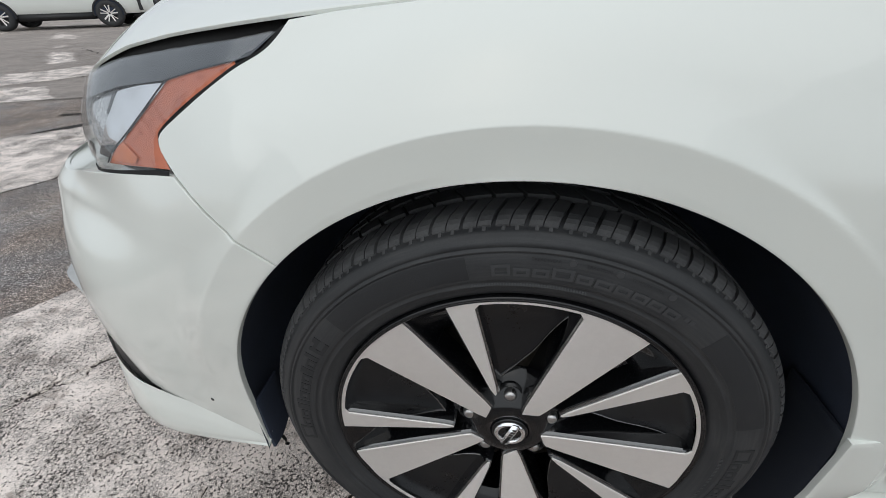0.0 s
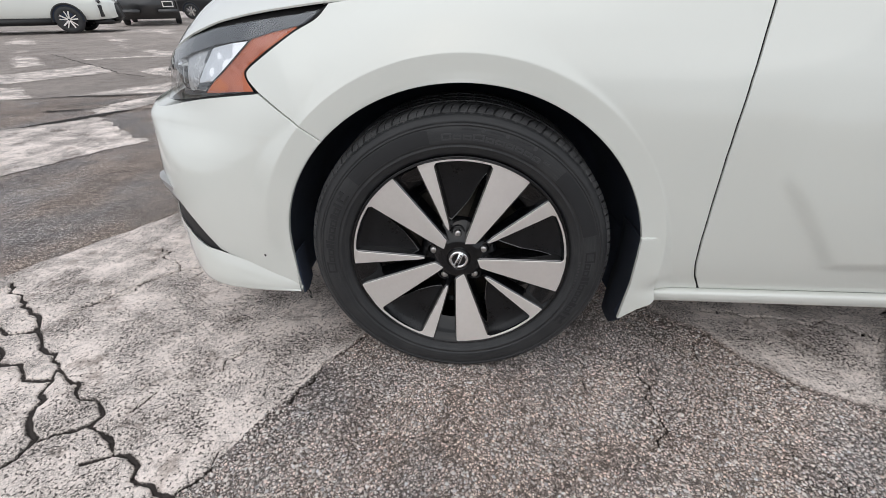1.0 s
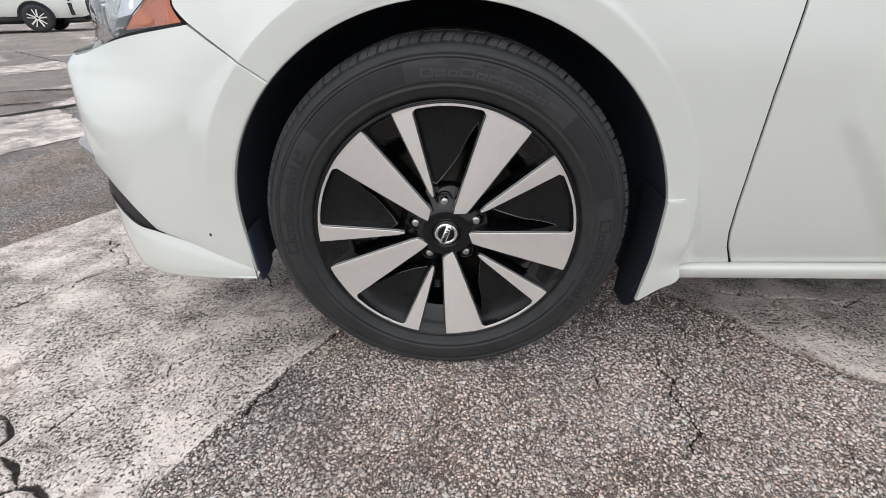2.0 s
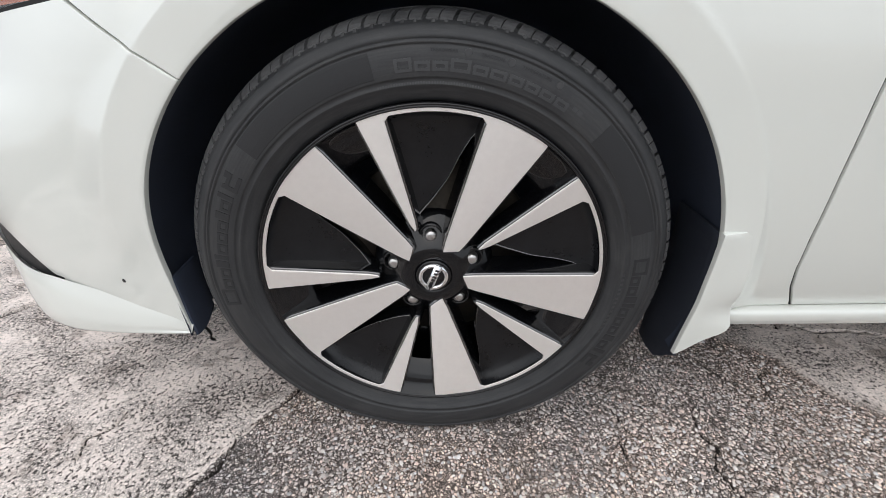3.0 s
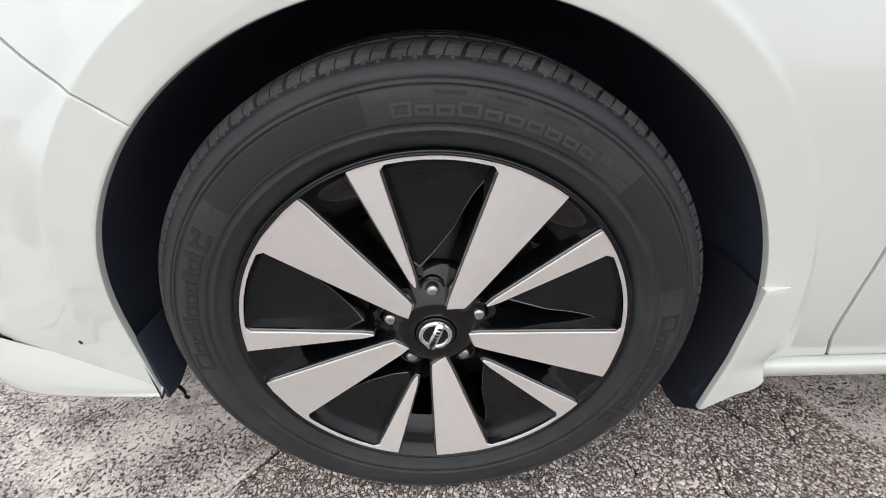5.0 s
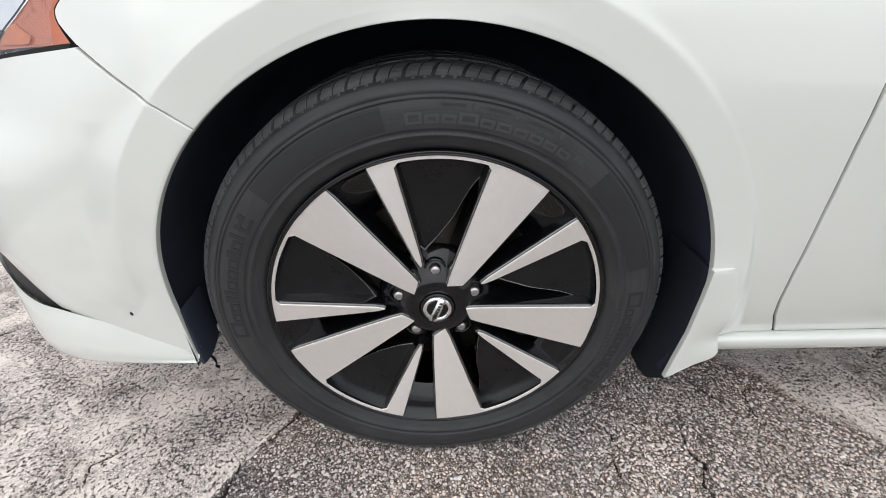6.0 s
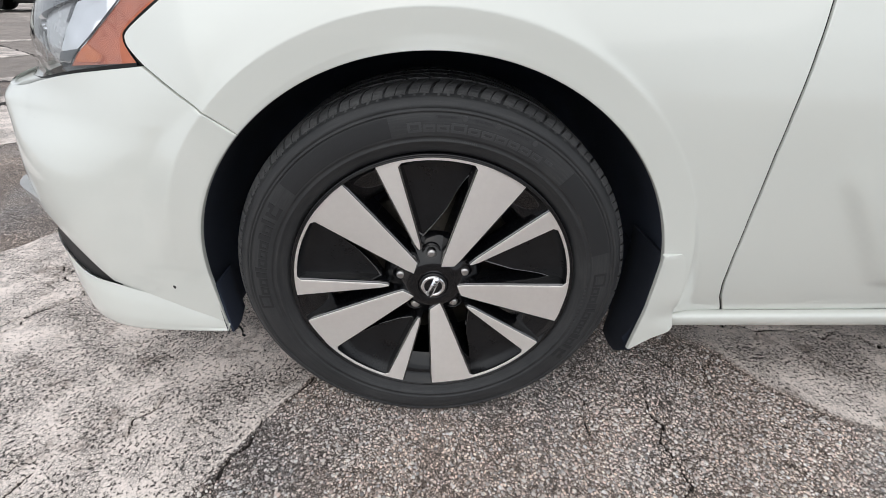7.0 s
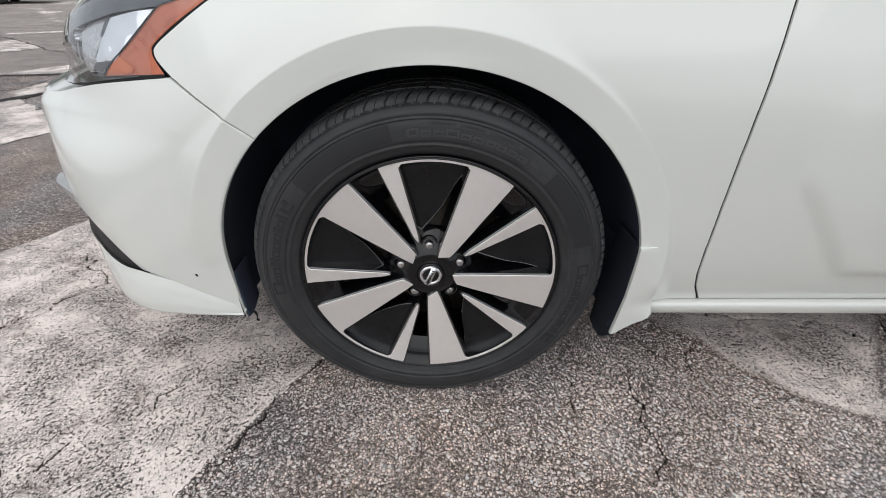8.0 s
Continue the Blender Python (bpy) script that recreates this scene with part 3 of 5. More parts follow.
        walls = [(loop[i], loop[(i + 1) % len(loop)], k + loop[(i + 1) % len(loop)], k + loop[i]) for i in range(len(loop))]
        return np.vstack([p.reshape(-1, 3), q.reshape(-1, 3)]), grid_faces(nr, na) + walls

    def marks(name, patches, mat, label):
        v, f, k = [], [], 0
        for q in patches:
            vv, ff = wall_patch(*q)
            v.append(vv)
            f += [tuple(i + k for i in face) for face in ff]
            k += len(vv)
        return link_mesh(name, np.vstack(v), f, mat, w, label, smooth=False)

    def word(a0, a1, r0, r1, count, gap, raised=0.0009, tall=()):
        """Plain raised bars in a row, one a letter."""
        step = (a1 - a0) / count
        return [(r0, r1 + (0.004 if i in tall else 0), a0 + i * step, a0 + (i + 1 - gap) * step, raised, 2, 4) for i in range(count)]

    def framed(q, t=0.0036):
        """A hollow bar: four raised strips."""
        r0, r1, a0, a1, up = q[:5]
        k = math.degrees(t * 1.1 / r0)
        return [(r0, r0 + t, a0, a1, up, 2, 4), (r1 - t, r1, a0, a1, up, 2, 4), (r0 + t, r1 - t, a0, a0 + k, up, 2, 2), (r0 + t, r1 - t, a1 - k, a1, up, 2, 2)]

    def row(a0, a1, r0, shapes, raised, space=0.16):
        """A row of raised shapes, each of (width, height)."""
        total = sum(q[0] for q in shapes) + space * (len(shapes) - 1)
        out, a = [], a0
        for wide, high in shapes:
            step = (a1 - a0) * wide / total
            out.append((r0, r0 + high, a, a + step, raised, 3, 4))
            a += step + (a1 - a0) * space / total
        return out

    def lettered(words, a0, a1, r0, r1, raised):
        """A word bent round the wheel, in the built-in font."""
        cu = bpy.data.curves.new("word", "FONT")
        cu.body, cu.resolution_u = words, 2
        ob = new("word", cu)
        ev = ob.evaluated_get(bpy.context.evaluated_depsgraph_get())
        src = ev.to_mesh()
        v = np.array([q.co[:] for q in src.vertices])
        f = [tuple(q.vertices) for q in src.polygons]
        ev.to_mesh_clear()
        bpy.data.objects.remove(ob)
        lo, hi = v[:, 0].min(), v[:, 0].max()
        a = np.radians(a0 + (v[:, 0] - lo) / (hi - lo) * (a1 - a0))
        r = r0 + v[:, 1] / v[:, 1].max() * (r1 - r0)
        p = np.stack([r * np.sin(a), np.interp(r, rs, ys) - raised, r * np.cos(a)], 1)
        return link_mesh("raised_word", p, f, knurled_rubber, w, "tiny raised lettering", smooth=False)

    for q in row(-7.1, 33.4, 0.2650, [(1.15, 0.0130), (1.0, 0.0095), (1.0, 0.0095), (1.3, 0.0125), (1.0, 0.0095), (1.1, 0.0095), (1.0, 0.0095), (1.0, 0.0095), (1.0, 0.0095), (1.0, 0.0095)], 0.0009):
        marks("raised_mark", framed(q, 0.0030), lit_mark_rubber, "")
    for q in row(34.6, 37.2, 0.2715, [(1.0, 0.0045), (1.0, 0.0045)], 0.0006):
        marks("raised_mark", [q], lit_mark_rubber, "")
    name = [(1.7, 0.0205), (1.0, 0.0130), (1.0, 0.0130), (0.65, 0.0170), (0.4, 0.0180), (1.0, 0.0130), (1.0, 0.0130), (1.0, 0.0130), (0.65, 0.0170), (1.0, 0.0130), (0.4, 0.0190)]
    for a0, a1, r0, crest in ((-96.5, -61.5, 0.2665, (-60.0, -55.5)), (83.0, 118.0, 0.2640, (119.5, 124.0))):
        for q in row(a0, a1, r0, name, 0.0006):
            marks("raised_mark", framed(q, 0.0034) if q[3] - q[2] > 2.2 else [q], knurled_rubber, "")
        b0, b1 = crest
        marks("raised_mark", [(r0 - 0.002, r0 + 0.017, b0, b0 + 1.2, 0.0006, 3, 3), (r0 + 0.010, r0 + 0.0145, b0 + 1.2, b1, 0.0006, 3, 4), (r0 - 0.002, r0 + 0.003, b0 + 1.2, b1, 0.0006, 3, 4), (r0 + 0.0145, r0 + 0.019, b1 - 1.6, b1, 0.0006, 3, 3)], knurled_rubber, "")
    lettered("TREADWEAR", 0.8, 6.5, 0.2832, 0.2864, 0.0008)
    lettered("TRACTION", 11.3, 16.1, 0.2832, 0.2864, 0.0008)
    lettered("TEMPERATURE", 20.2, 27.1, 0.2832, 0.2864, 0.0008)
    for c in (8.6, 17.8, 29.2):
        v, f = lathe([(0.0, 0.0040), (-0.0008, 0.0038), (-0.0009, 0.0033), (-0.0009, 0.0)], 20)
        marks_at = np.array(polar(0.2848, c, float(np.interp(0.2848, rs, ys)) + 0.0002))
        link_mesh("raised_disc", v + marks_at, f, lit_mark_rubber, w, smooth=False)
    small = word(-12, 14, 0.2520, 0.2545, 40, 0.5, 0.0003) + word(40, 62, 0.250, 0.254, 26, 0.5, 0.0003) + word(88, 112, 0.2520, 0.2560, 14, 0.5, 0.0004)
    tagged(marks("raised_band", small, lit_mark_rubber, "rows of tiny raised bars in the rubber"), kind="stuff")
    marks("knurled_band", [(0.2580, 0.2900, -48.5, -12.0, 0.0003, 8, 24)], knurled_rubber, "darker finely knurled rubber band")
    marks("knurled_band", [(0.2600, 0.2905, 44.0, 75.0, 0.0003, 8, 24)], knurled_rubber, "darker finely knurled rubber band")
    # centre cap
    cap = link_mesh("centre_cap", *lathe([(0.0150, 0.0246), (0.0118, 0.0243), (0.0108, 0.0232), (0.0103, 0.021), (0.0100, 0.0)], 48), gloss_black, w, "black centre cap")
    ring = link_mesh("emblem_ring", *lathe([(0.0102, 0.0208), (0.0072, 0.0200), (0.0062, 0.0178), (0.0072, 0.0152), (0.0102, 0.0144)], 48), chrome, cap, "chrome emblem ring")
    bm = bmesh.new()
    bmesh.ops.create_cube(bm, size=1, matrix=pose(0, 0.0068, 0, 0, 22, 0) @ Matrix.Diagonal((0.0104, 0.005, 0.0405, 1)))
    bmesh.ops.bevel(bm, geom=bm.edges[:], offset=0.0012, segments=2, affect="EDGES")
    bar = part("emblem_bar", bm, chrome, cap, "chrome emblem bar")
    for k in range(6):
        bm = bmesh.new()
        bmesh.ops.create_cube(bm, size=1, matrix=pose(0, 0, 0, 0, 22, 0) @ pose(0, 0.0042, 0.0135 - 0.0054 * k) @ Matrix.Diagonal((0.0052, 0.0006, 0.0032, 1)))
        part("emblem_mark", bm, gloss_black, bar, smooth=False)
    # brake behind the spokes
    link_mesh("brake_disc", *lathe([(0.062, 0.05), (0.060, 0.075), (0.075, 0.082), (0.075, 0.146), (0.079, 0.148), (0.098, 0.148), (0.100, 0.08)], 72), iron, w, "rusty steel brake disc")
    bm = bmesh.new()
    bmesh.ops.create_cube(bm, size=1, matrix=pose(-0.118, 0.066, 0.045, 0, -20, 0) @ Matrix.Diagonal((0.055, 0.03, 0.15, 1)))
    bmesh.ops.bevel(bm, geom=bm.edges[:], offset=0.008, segments=3, affect="EDGES")
    part("brake_caliper", bm, iron, w, "dark brake caliper")
    return w


wheel = build_wheel("front_wheel", "black tyre on a two-tone five double-spoke alloy wheel", 0.002 - HUB[1])
wheel.parent = car
wheel.location = (HUB[0], 0, HUB[1])


# ---------------------------------------------------------------- wheel house and flap
tail = [(0.374, 0.330), (0.374, 0.263), (0.368, 0.198), (0.364, 0.166)]
line = np.vstack([arch_line(-118, 92, 96, 0.004), resampled([arch_line(92, 93, 2, 0.004)[0]] + tail, 30)[1:]])
mid = HUB[0] * 0.5, HUB[1]
rows = []
for y, k in ((0.0, 0.994), (0.018, 1.002), (0.040, 1.015), (0.10, 1.03), (0.16, 1.03), (0.30, 1.02), (0.37, 0.95), (0.38, 0.5), (0.38, 0.05)):
    q = (line - mid) * k + mid
    q[:, 1] = np.maximum(q[:, 1], np.where(q[:, 0] < 0, 0.196, 0.163))
    p = np.insert(q, 1, y, axis=1)
    if y < 0.02:
        p[:, 1] += np.clip(side_y(q[:, 0], q[:, 1]) + 0.0035, -0.004, 0.014)
    rows.append(p)
p = np.stack(rows, 1)
link_mesh("wheel_arch_liner", trued(p).reshape(-1, 3), grid_faces(*p.shape[:2]), liner_felt, car, "black felt wheel arch liner")

# mud flap: white outer strip that follows the arch
left = resampled([(0.3660, 0.3755), (0.3685, 0.330), (0.370, 0.263), (0.3655, 0.198), (0.3635, 0.166)], 24)
right = resampled([(0.396, 0.377), (0.4035, 0.374), (0.407, 0.362), (0.418, 0.317), (0.424, 0.262), (0.428, 0.222), (0.424, 0.209), (0.400, 0.196), (0.3665, 0.1663)], 24)
t = np.linspace(0, 1, 8)
q = left[:, None] * (1 - t)[None, :, None] + right[:, None] * t[None, :, None]
y = -0.0130 + 0.065 * (0.377 - q[..., 1])
w = t[None] * np.clip((q[..., 1] - 0.225) / 0.03, 0, 1)
y = y * (1 - w) + (side_y(q[..., 0], q[..., 1]) - 0.0008) * w
sheet("mud_flap", np.stack([q[..., 0], y, q[..., 1]], -1), paint, car, "white mud flap", fold=0.008, inward=(0, 1, 0), hem=(1, 0, 1, 1))

# black rubber plate behind it, turned into the wheel house
depth = np.array([0.004, 0.016, 0.030, 0.045, 0.072, 0.100])
bottom = np.array([0.160, 0.150, 0.134, 0.121, 0.117, 0.122])
up = np.linspace(0, 1, 12)
z = bottom[:, None] + (0.372 - bottom[:, None]) * up[None]
x = np.interp(z, (0.117, 0.166, 0.198, 0.263, 0.34, 0.372), (0.3630, 0.3645, 0.3665, 0.3710, 0.3705, 0.3670))
front = np.stack([x, np.repeat(depth[:, None], 12, 1), z], -1)
sheet("flap_backing", front, flap_rubber, car, "black rubber plate of the mud flap", fold=0.005, out=(-1, 0, 0), inward=(1, 0, 0))

# the liner's front end hangs down behind the bumper
depth = np.array([0.020, 0.032, 0.046, 0.060, 0.078])
bottom = np.array([0.196, 0.194, 0.194, 0.199, 0.208])
z = bottom[:, None] + (0.300 - bottom[:, None]) * up[None]
x = np.interp(z, (0.170, 0.22, 0.30), (-0.3635, -0.3660, -0.3685))
front = np.stack([x, np.repeat(depth[:, None], 12, 1), z], -1)
sheet("liner_end", front, liner_felt, car, "black felt liner end", fold=0.004, out=(1, 0, 0), inward=(-1, 0, 0))

# small dark stone chip in the bumper
bm = bmesh.new()
bmesh.ops.create_icosphere(bm, subdivisions=2, radius=0.0026, matrix=Matrix.Translation(trued((-0.443, float(side_y(-0.443, 0.295)), 0.295))) @ Matrix.Diagonal((1.0, 0.25, 1.4, 1)))
part("stone_chip", bm, black_plastic, car, "small dark stone chip")

# loose black clip hanging from the liner's front end
curve = catmull([(-0.368, 0.045, 0.196), (-0.362, 0.045, 0.186), (-0.360, 0.046, 0.176), (-0.364, 0.048, 0.166), (-0.361, 0.05, 0.160)], 14)
ribbon = np.stack([curve + np.array((0, d, 0)) for d in (-0.003, 0.0, 0.003)], 1)
ribbon[:, 1, 0] += 0.0015
link_mesh("liner_clip", ribbon.reshape(-1, 3), grid_faces(14, 3), black_plastic, car, "bent black plastic clip")


# ---------------------------------------------------------------- ground: one sheet, finest round the wheel
def axis_lines(lo, hi, step, far, below, above):
    """Even lines from lo to hi, then ever wider ones out to far."""
    def out(rate):
        o = np.cumsum(step * rate ** np.arange(1, 700))
        return o[o < far]
    return np.r_[(lo - out(below))[::-1], np.arange(lo, hi, step), hi + out(above)]


def value_noise(x, y, scale, seed):
    """Smooth random field between 0 and 1."""
    r = np.random.RandomState(seed).rand(256, 256)
    u, v = x * scale, y * scale
    i, j = np.floor(u).astype(int), np.floor(v).astype(int)
    f, g = u - i, v - j
    f, g = f * f * (3 - 2 * f), g * g * (3 - 2 * g)
    at = lambda a, b: r[a % 256, b % 256]
    return (at(i, j) * (1 - f) + at(i + 1, j) * f) * (1 - g) + (at(i, j + 1) * (1 - f) + at(i + 1, j + 1) * f) * g


def fractal(x, y, scale, seed, octaves=4):
    return sum(value_noise(x, y, scale * 2 ** k, seed + k) * 0.5 ** k for k in range(octaves)) / (2 - 0.5 ** (octaves - 1))


def rise(x, y):
    """The lot climbs gently away from the car towards the far row."""
    d = np.maximum(0, -0.68 * x + 0.73 * y - 3.5)
    return 0.0078 * d * d / (d + 1.5) * np.clip(1.0 - np.maximum(0, d - 25) / 400, 0, 1)


def line_distance(x, y, pts, wobble=0.0, seed=0):
    """Distance to a jagged polyline."""
    p = np.array(pts, float)
    if wobble:
        n = max(2, int(np.linalg.norm(np.diff(p, axis=0), axis=1).sum() / 0.024))
        p = resampled(p, n)
        p[1:-1] += np.random.RandomState(seed).normal(0, wobble, (n - 2, 2))
    best = np.full(x.shape, 9.0)
    for a, b in zip(p[:-1], p[1:]):
        lo, hi = np.minimum(a, b) - 0.12, np.maximum(a, b) + 0.12
        k = (x > lo[0]) & (x < hi[0]) & (y > lo[1]) & (y < hi[1])
        if k.any():
            d = b - a
            t = np.clip(((x[k] - a[0]) * d[0] + (y[k] - a[1]) * d[1]) / (d @ d + 1e-12), 0, 1)
            best[k] = np.minimum(best[k], np.hypot(x[k] - a[0] - t * d[0], y[k] - a[1] - t * d[1]))
    return best


gx, gy = axis_lines(-1.70, 1.35, 0.0045, 900, 1.026, 1.08), axis_lines(-0.70, 0.75, 0.0045, 900, 1.08, 1.026)
X, Y = np.meshgrid(gx, gy, indexing="ij")
WX = X + 0.05 * (fractal(X, Y, 6, 11) - 0.5)
WY = Y + 0.05 * (fractal(X, Y, 6, 21) - 0.5)


def side_of(pts, x, y):
    """Signed distance to a long straight line, positive to its left."""
    (ax, ay), (bx, by) = pts
    d = math.hypot(bx - ax, by - ay)
    return ((bx - ax) * (y - ay) - (by - ay) * (x - ax)) / d


def inside(pts, soft=0.012, x=None, y=None):
    """1 inside a polygon, 0 outside, with a soft edge."""
    x, y = (WX, WY) if x is None else (x, y)
    out = np.zeros(X.shape)
    p = np.array(pts, float)
    lo, hi = p.min(0) - 0.3, p.max(0) + 0.3
    k = (x > lo[0]) & (x < hi[0]) & (y > lo[1]) & (y < hi[1])
    u, v = x[k], y[k]
    odd, near = np.zeros(u.shape, bool), np.full(u.shape, 9.0)
    for (ax, ay), (bx, by) in zip(p, np.roll(p, -1, 0)):
        odd ^= ((ay > v) != (by > v)) & (u < (bx - ax) * (v - ay) / (by - ay + 1e-12) + ax)
        t = np.clip(((u - ax) * (bx - ax) + (v - ay) * (by - ay)) / ((bx - ax) ** 2 + (by - ay) ** 2), 0, 1)
        near = np.minimum(near, np.hypot(u - ax - t * (bx - ax), v - ay - t * (by - ay)))
    out[k] = np.clip(0.5 + np.where(odd, near, -near) / soft, 0, 1)
    return out


# pale worn coating: the slab before the wheel, a strip beside the sill, strips farther off
near_edge = side_of(((-0.510, -0.347), (-0.258, 0.105)), WX, WY)
patch_low = side_of(((-1.529, 0.352), (-1.239, 0.859)), WX, WY)
slab = np.clip(0.5 + np.minimum(near_edge, -patch_low) / 0.012, 0, 1)
beside = inside([(0.492, 0.332), (0.556, 0.255), (0.660, 0.165), (0.724, 0.067), (0.836, -0.030), (0.903, -0.071), (0.979, -0.084), (0.991, -0.014), (1.172, 0.197), (1.367, 0.428), (1.251, 0.854), (0.486, 0.862)], 0.08)
far_slab = ([(-3.401, 2.202), (-3.029, 2.608), (-2.235, 1.976), (-2.102, 1.951), (-2.308, 1.684), (-2.456, 1.287), (-3.131, 0.148), (-4.252, 1.263)])
strips = [
    [(-6.454, 4.494), (-5.974, 4.848), (-5.634, 5.765), (-4.729, 5.076), (-5.305, 4.170), (-5.721, 3.729)],
    [(-3.990, 3.420), (-3.477, 4.268), (-2.896, 4.381), (-2.815, 3.913), (-3.078, 3.679)],
    [(-3.274, 2.804), (-3.262, 3.151), (-3.022, 3.618), (-2.728, 3.628), (-2.878, 3.389), (-2.907, 3.007), (-3.017, 2.629)],
    [(-6.341, 6.432), (-5.344, 7.178), (-5.230, 6.925), (-6.184, 6.264)],
    [(-4.529, 5.163), (-4.361, 5.618), (-3.827, 5.969), (-3.465, 5.000), (-3.763, 4.682)],
    [(-5.391, 3.795), (-4.965, 3.890), (-4.283, 3.329), (-4.407, 3.259), (-4.898, 2.970)],
]
far_pale = (0.75 * np.clip((fractal(X * 0.7 - Y * 0.72, 3 * (X + Y), 0.35, 31) - 0.56) * 14, 0, 1) * (np.hypot(X, Y) > 8.5))
pale = np.maximum.reduce([slab, beside, far_pale])
aged = np.clip(0.5 + side_of(((-4.353, 3.205), (-3.030, 3.704)), WX, WY) / 0.06, 0, 1)
CRACKS = [
    ([(-1.483, 0.293), (-1.414, 0.235), (-1.328, 0.177), (-1.261, 0.149), (-1.194, 0.074), (-1.140, 0.046), (-1.074, -0.014), (-1.023, -0.045), (-1.001, -0.064)], 0.0050),
    ([(-1.001, -0.064), (-0.903, -0.112), (-0.871, -0.143), (-0.817, -0.161), (-0.793, -0.200), (-0.735, -0.229), (-0.690, -0.282), (-0.642, -0.286), (-0.594, -0.329), (-0.526, -0.356), (-0.511, -0.480)], 0.0050),
    ([(-1.006, -0.064), (-0.981, -0.136), (-0.945, -0.201), (-0.885, -0.243), (-0.867, -0.264), (-0.894, -0.298), (-0.941, -0.392)], 0.0055),
    ([(-0.872, -0.259), (-0.842, -0.229), (-0.787, -0.223), (-0.789, -0.205)], 0.0041),
    ([(-1.330, 0.074), (-1.243, 0.063), (-1.186, 0.066)], 0.0044),
    ([(-1.236, 0.003), (-1.142, -0.048), (-1.109, -0.065), (-1.033, -0.105), (-0.991, -0.098)], 0.0052),
    ([(-0.940, -0.141), (-0.896, -0.121)], 0.0020),
    ([(-0.741, -0.304), (-0.694, -0.284)], 0.0044),
    ([(-1.146, 0.143), (-1.075, 0.228), (-1.030, 0.332), (-0.991, 0.369), (-0.955, 0.396)], 0.0026),
    ([(-1.121, 0.535), (-1.080, 0.503), (-1.063, 0.460), (-1.006, 0.435), (-0.956, 0.399), (-0.901, 0.405)], 0.0028),
    ([(-0.897, 0.332), (-0.879, 0.389)], 0.0031),
    ([(-0.705, -0.122), (-0.718, -0.147), (-0.726, -0.179)], 0.0027),
    ([(-0.260, 0.106), (-0.342, -0.036), (-0.387, -0.151), (-0.416, -0.190), (-0.461, -0.232), (-0.474, -0.284), (-0.511, -0.346), (-0.613, -0.521)], 0.0024),
]
CRACKS += [
    ([(-1.173, 0.125), (-1.133, 0.172), (-1.088, 0.231), (-1.064, 0.316), (-1.034, 0.344)], 0.0012),
    ([(-0.737, -0.202), (-0.736, -0.172), (-0.725, -0.149)], 0.0015),
    ([(-0.748, -0.120), (-0.744, -0.096)], 0.0012),
    ([(-0.583, -0.050), (-0.588, -0.021), (-0.569, 0.010), (-0.561, 0.043)], 0.0011),
    ([(-0.756, 0.165), (-0.731, 0.196), (-0.681, 0.205)], 0.0011),
    ([(0.643, -0.240), (0.684, -0.271), (0.709, -0.293)], 0.0014),
    ([(0.692, -0.044), (0.729, -0.067), (0.731, -0.112)], 0.0011),
    ([(0.688, 0.261), (0.806, 0.235), (0.882, 0.226), (0.981, 0.206), (1.027, 0.218), (1.091, 0.175), (1.116, 0.141)], 0.0022),
    ([(0.657, 0.124), (0.626, 0.107), (0.610, 0.080), (0.609, 0.050), (0.607, 0.028)], 0.0016),
    ([(0.474, 0.184), (0.531, 0.135), (0.580, 0.070)], 0.0017),
    ([(1.237, 0.275), (1.211, 0.230), (1.151, 0.142), (1.177, 0.069)], 0.0027),
    ([(0.311, 0.035), (0.315, -0.000), (0.305, -0.073)], 0.0010),
    ([(0.452, 0.036), (0.448, -0.049), (0.443, -0.139), (0.417, -0.217)], 0.0015),
    ([(0.646, -0.125), (0.707, -0.234), (0.714, -0.278), (0.761, -0.371)], 0.0010),
]
FAR_CRACKS = [
    ([(-3.383, 2.223), (-3.179, 2.379), (-3.029, 2.608), (-2.968, 2.811), (-2.743, 2.925)], 0.035),
    ([(-4.353, 3.205), (-3.969, 3.396), (-3.462, 3.479), (-3.033, 3.617)], 0.022),
    ([(-7.789, 7.335), (-6.089, 6.062), (-5.273, 5.482), (-4.648, 4.978), (-4.041, 4.648)], 0.018),
    ([(-3.661, 2.727), (-3.270, 2.885), (-2.993, 3.096)], 0.012),
]
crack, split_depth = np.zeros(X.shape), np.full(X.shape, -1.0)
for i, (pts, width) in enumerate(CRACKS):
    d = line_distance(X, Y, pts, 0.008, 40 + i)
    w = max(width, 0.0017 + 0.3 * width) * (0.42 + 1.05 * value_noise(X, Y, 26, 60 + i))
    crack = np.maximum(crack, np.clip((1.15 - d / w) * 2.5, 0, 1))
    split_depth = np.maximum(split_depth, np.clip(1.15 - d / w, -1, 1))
Z = rise(X, Y) - 0.009 * crack + 0.002 * (fractal(X, Y, 3, 5) - 0.5) + 0.0015 * pale
tyre_bed = np.clip(1 - np.hypot(X / 0.16, (Y - 0.1) / 0.14), 0, 1)
Z -= 0.001 * tyre_bed

ground_mat = material("lot_surface", rough=0.9)


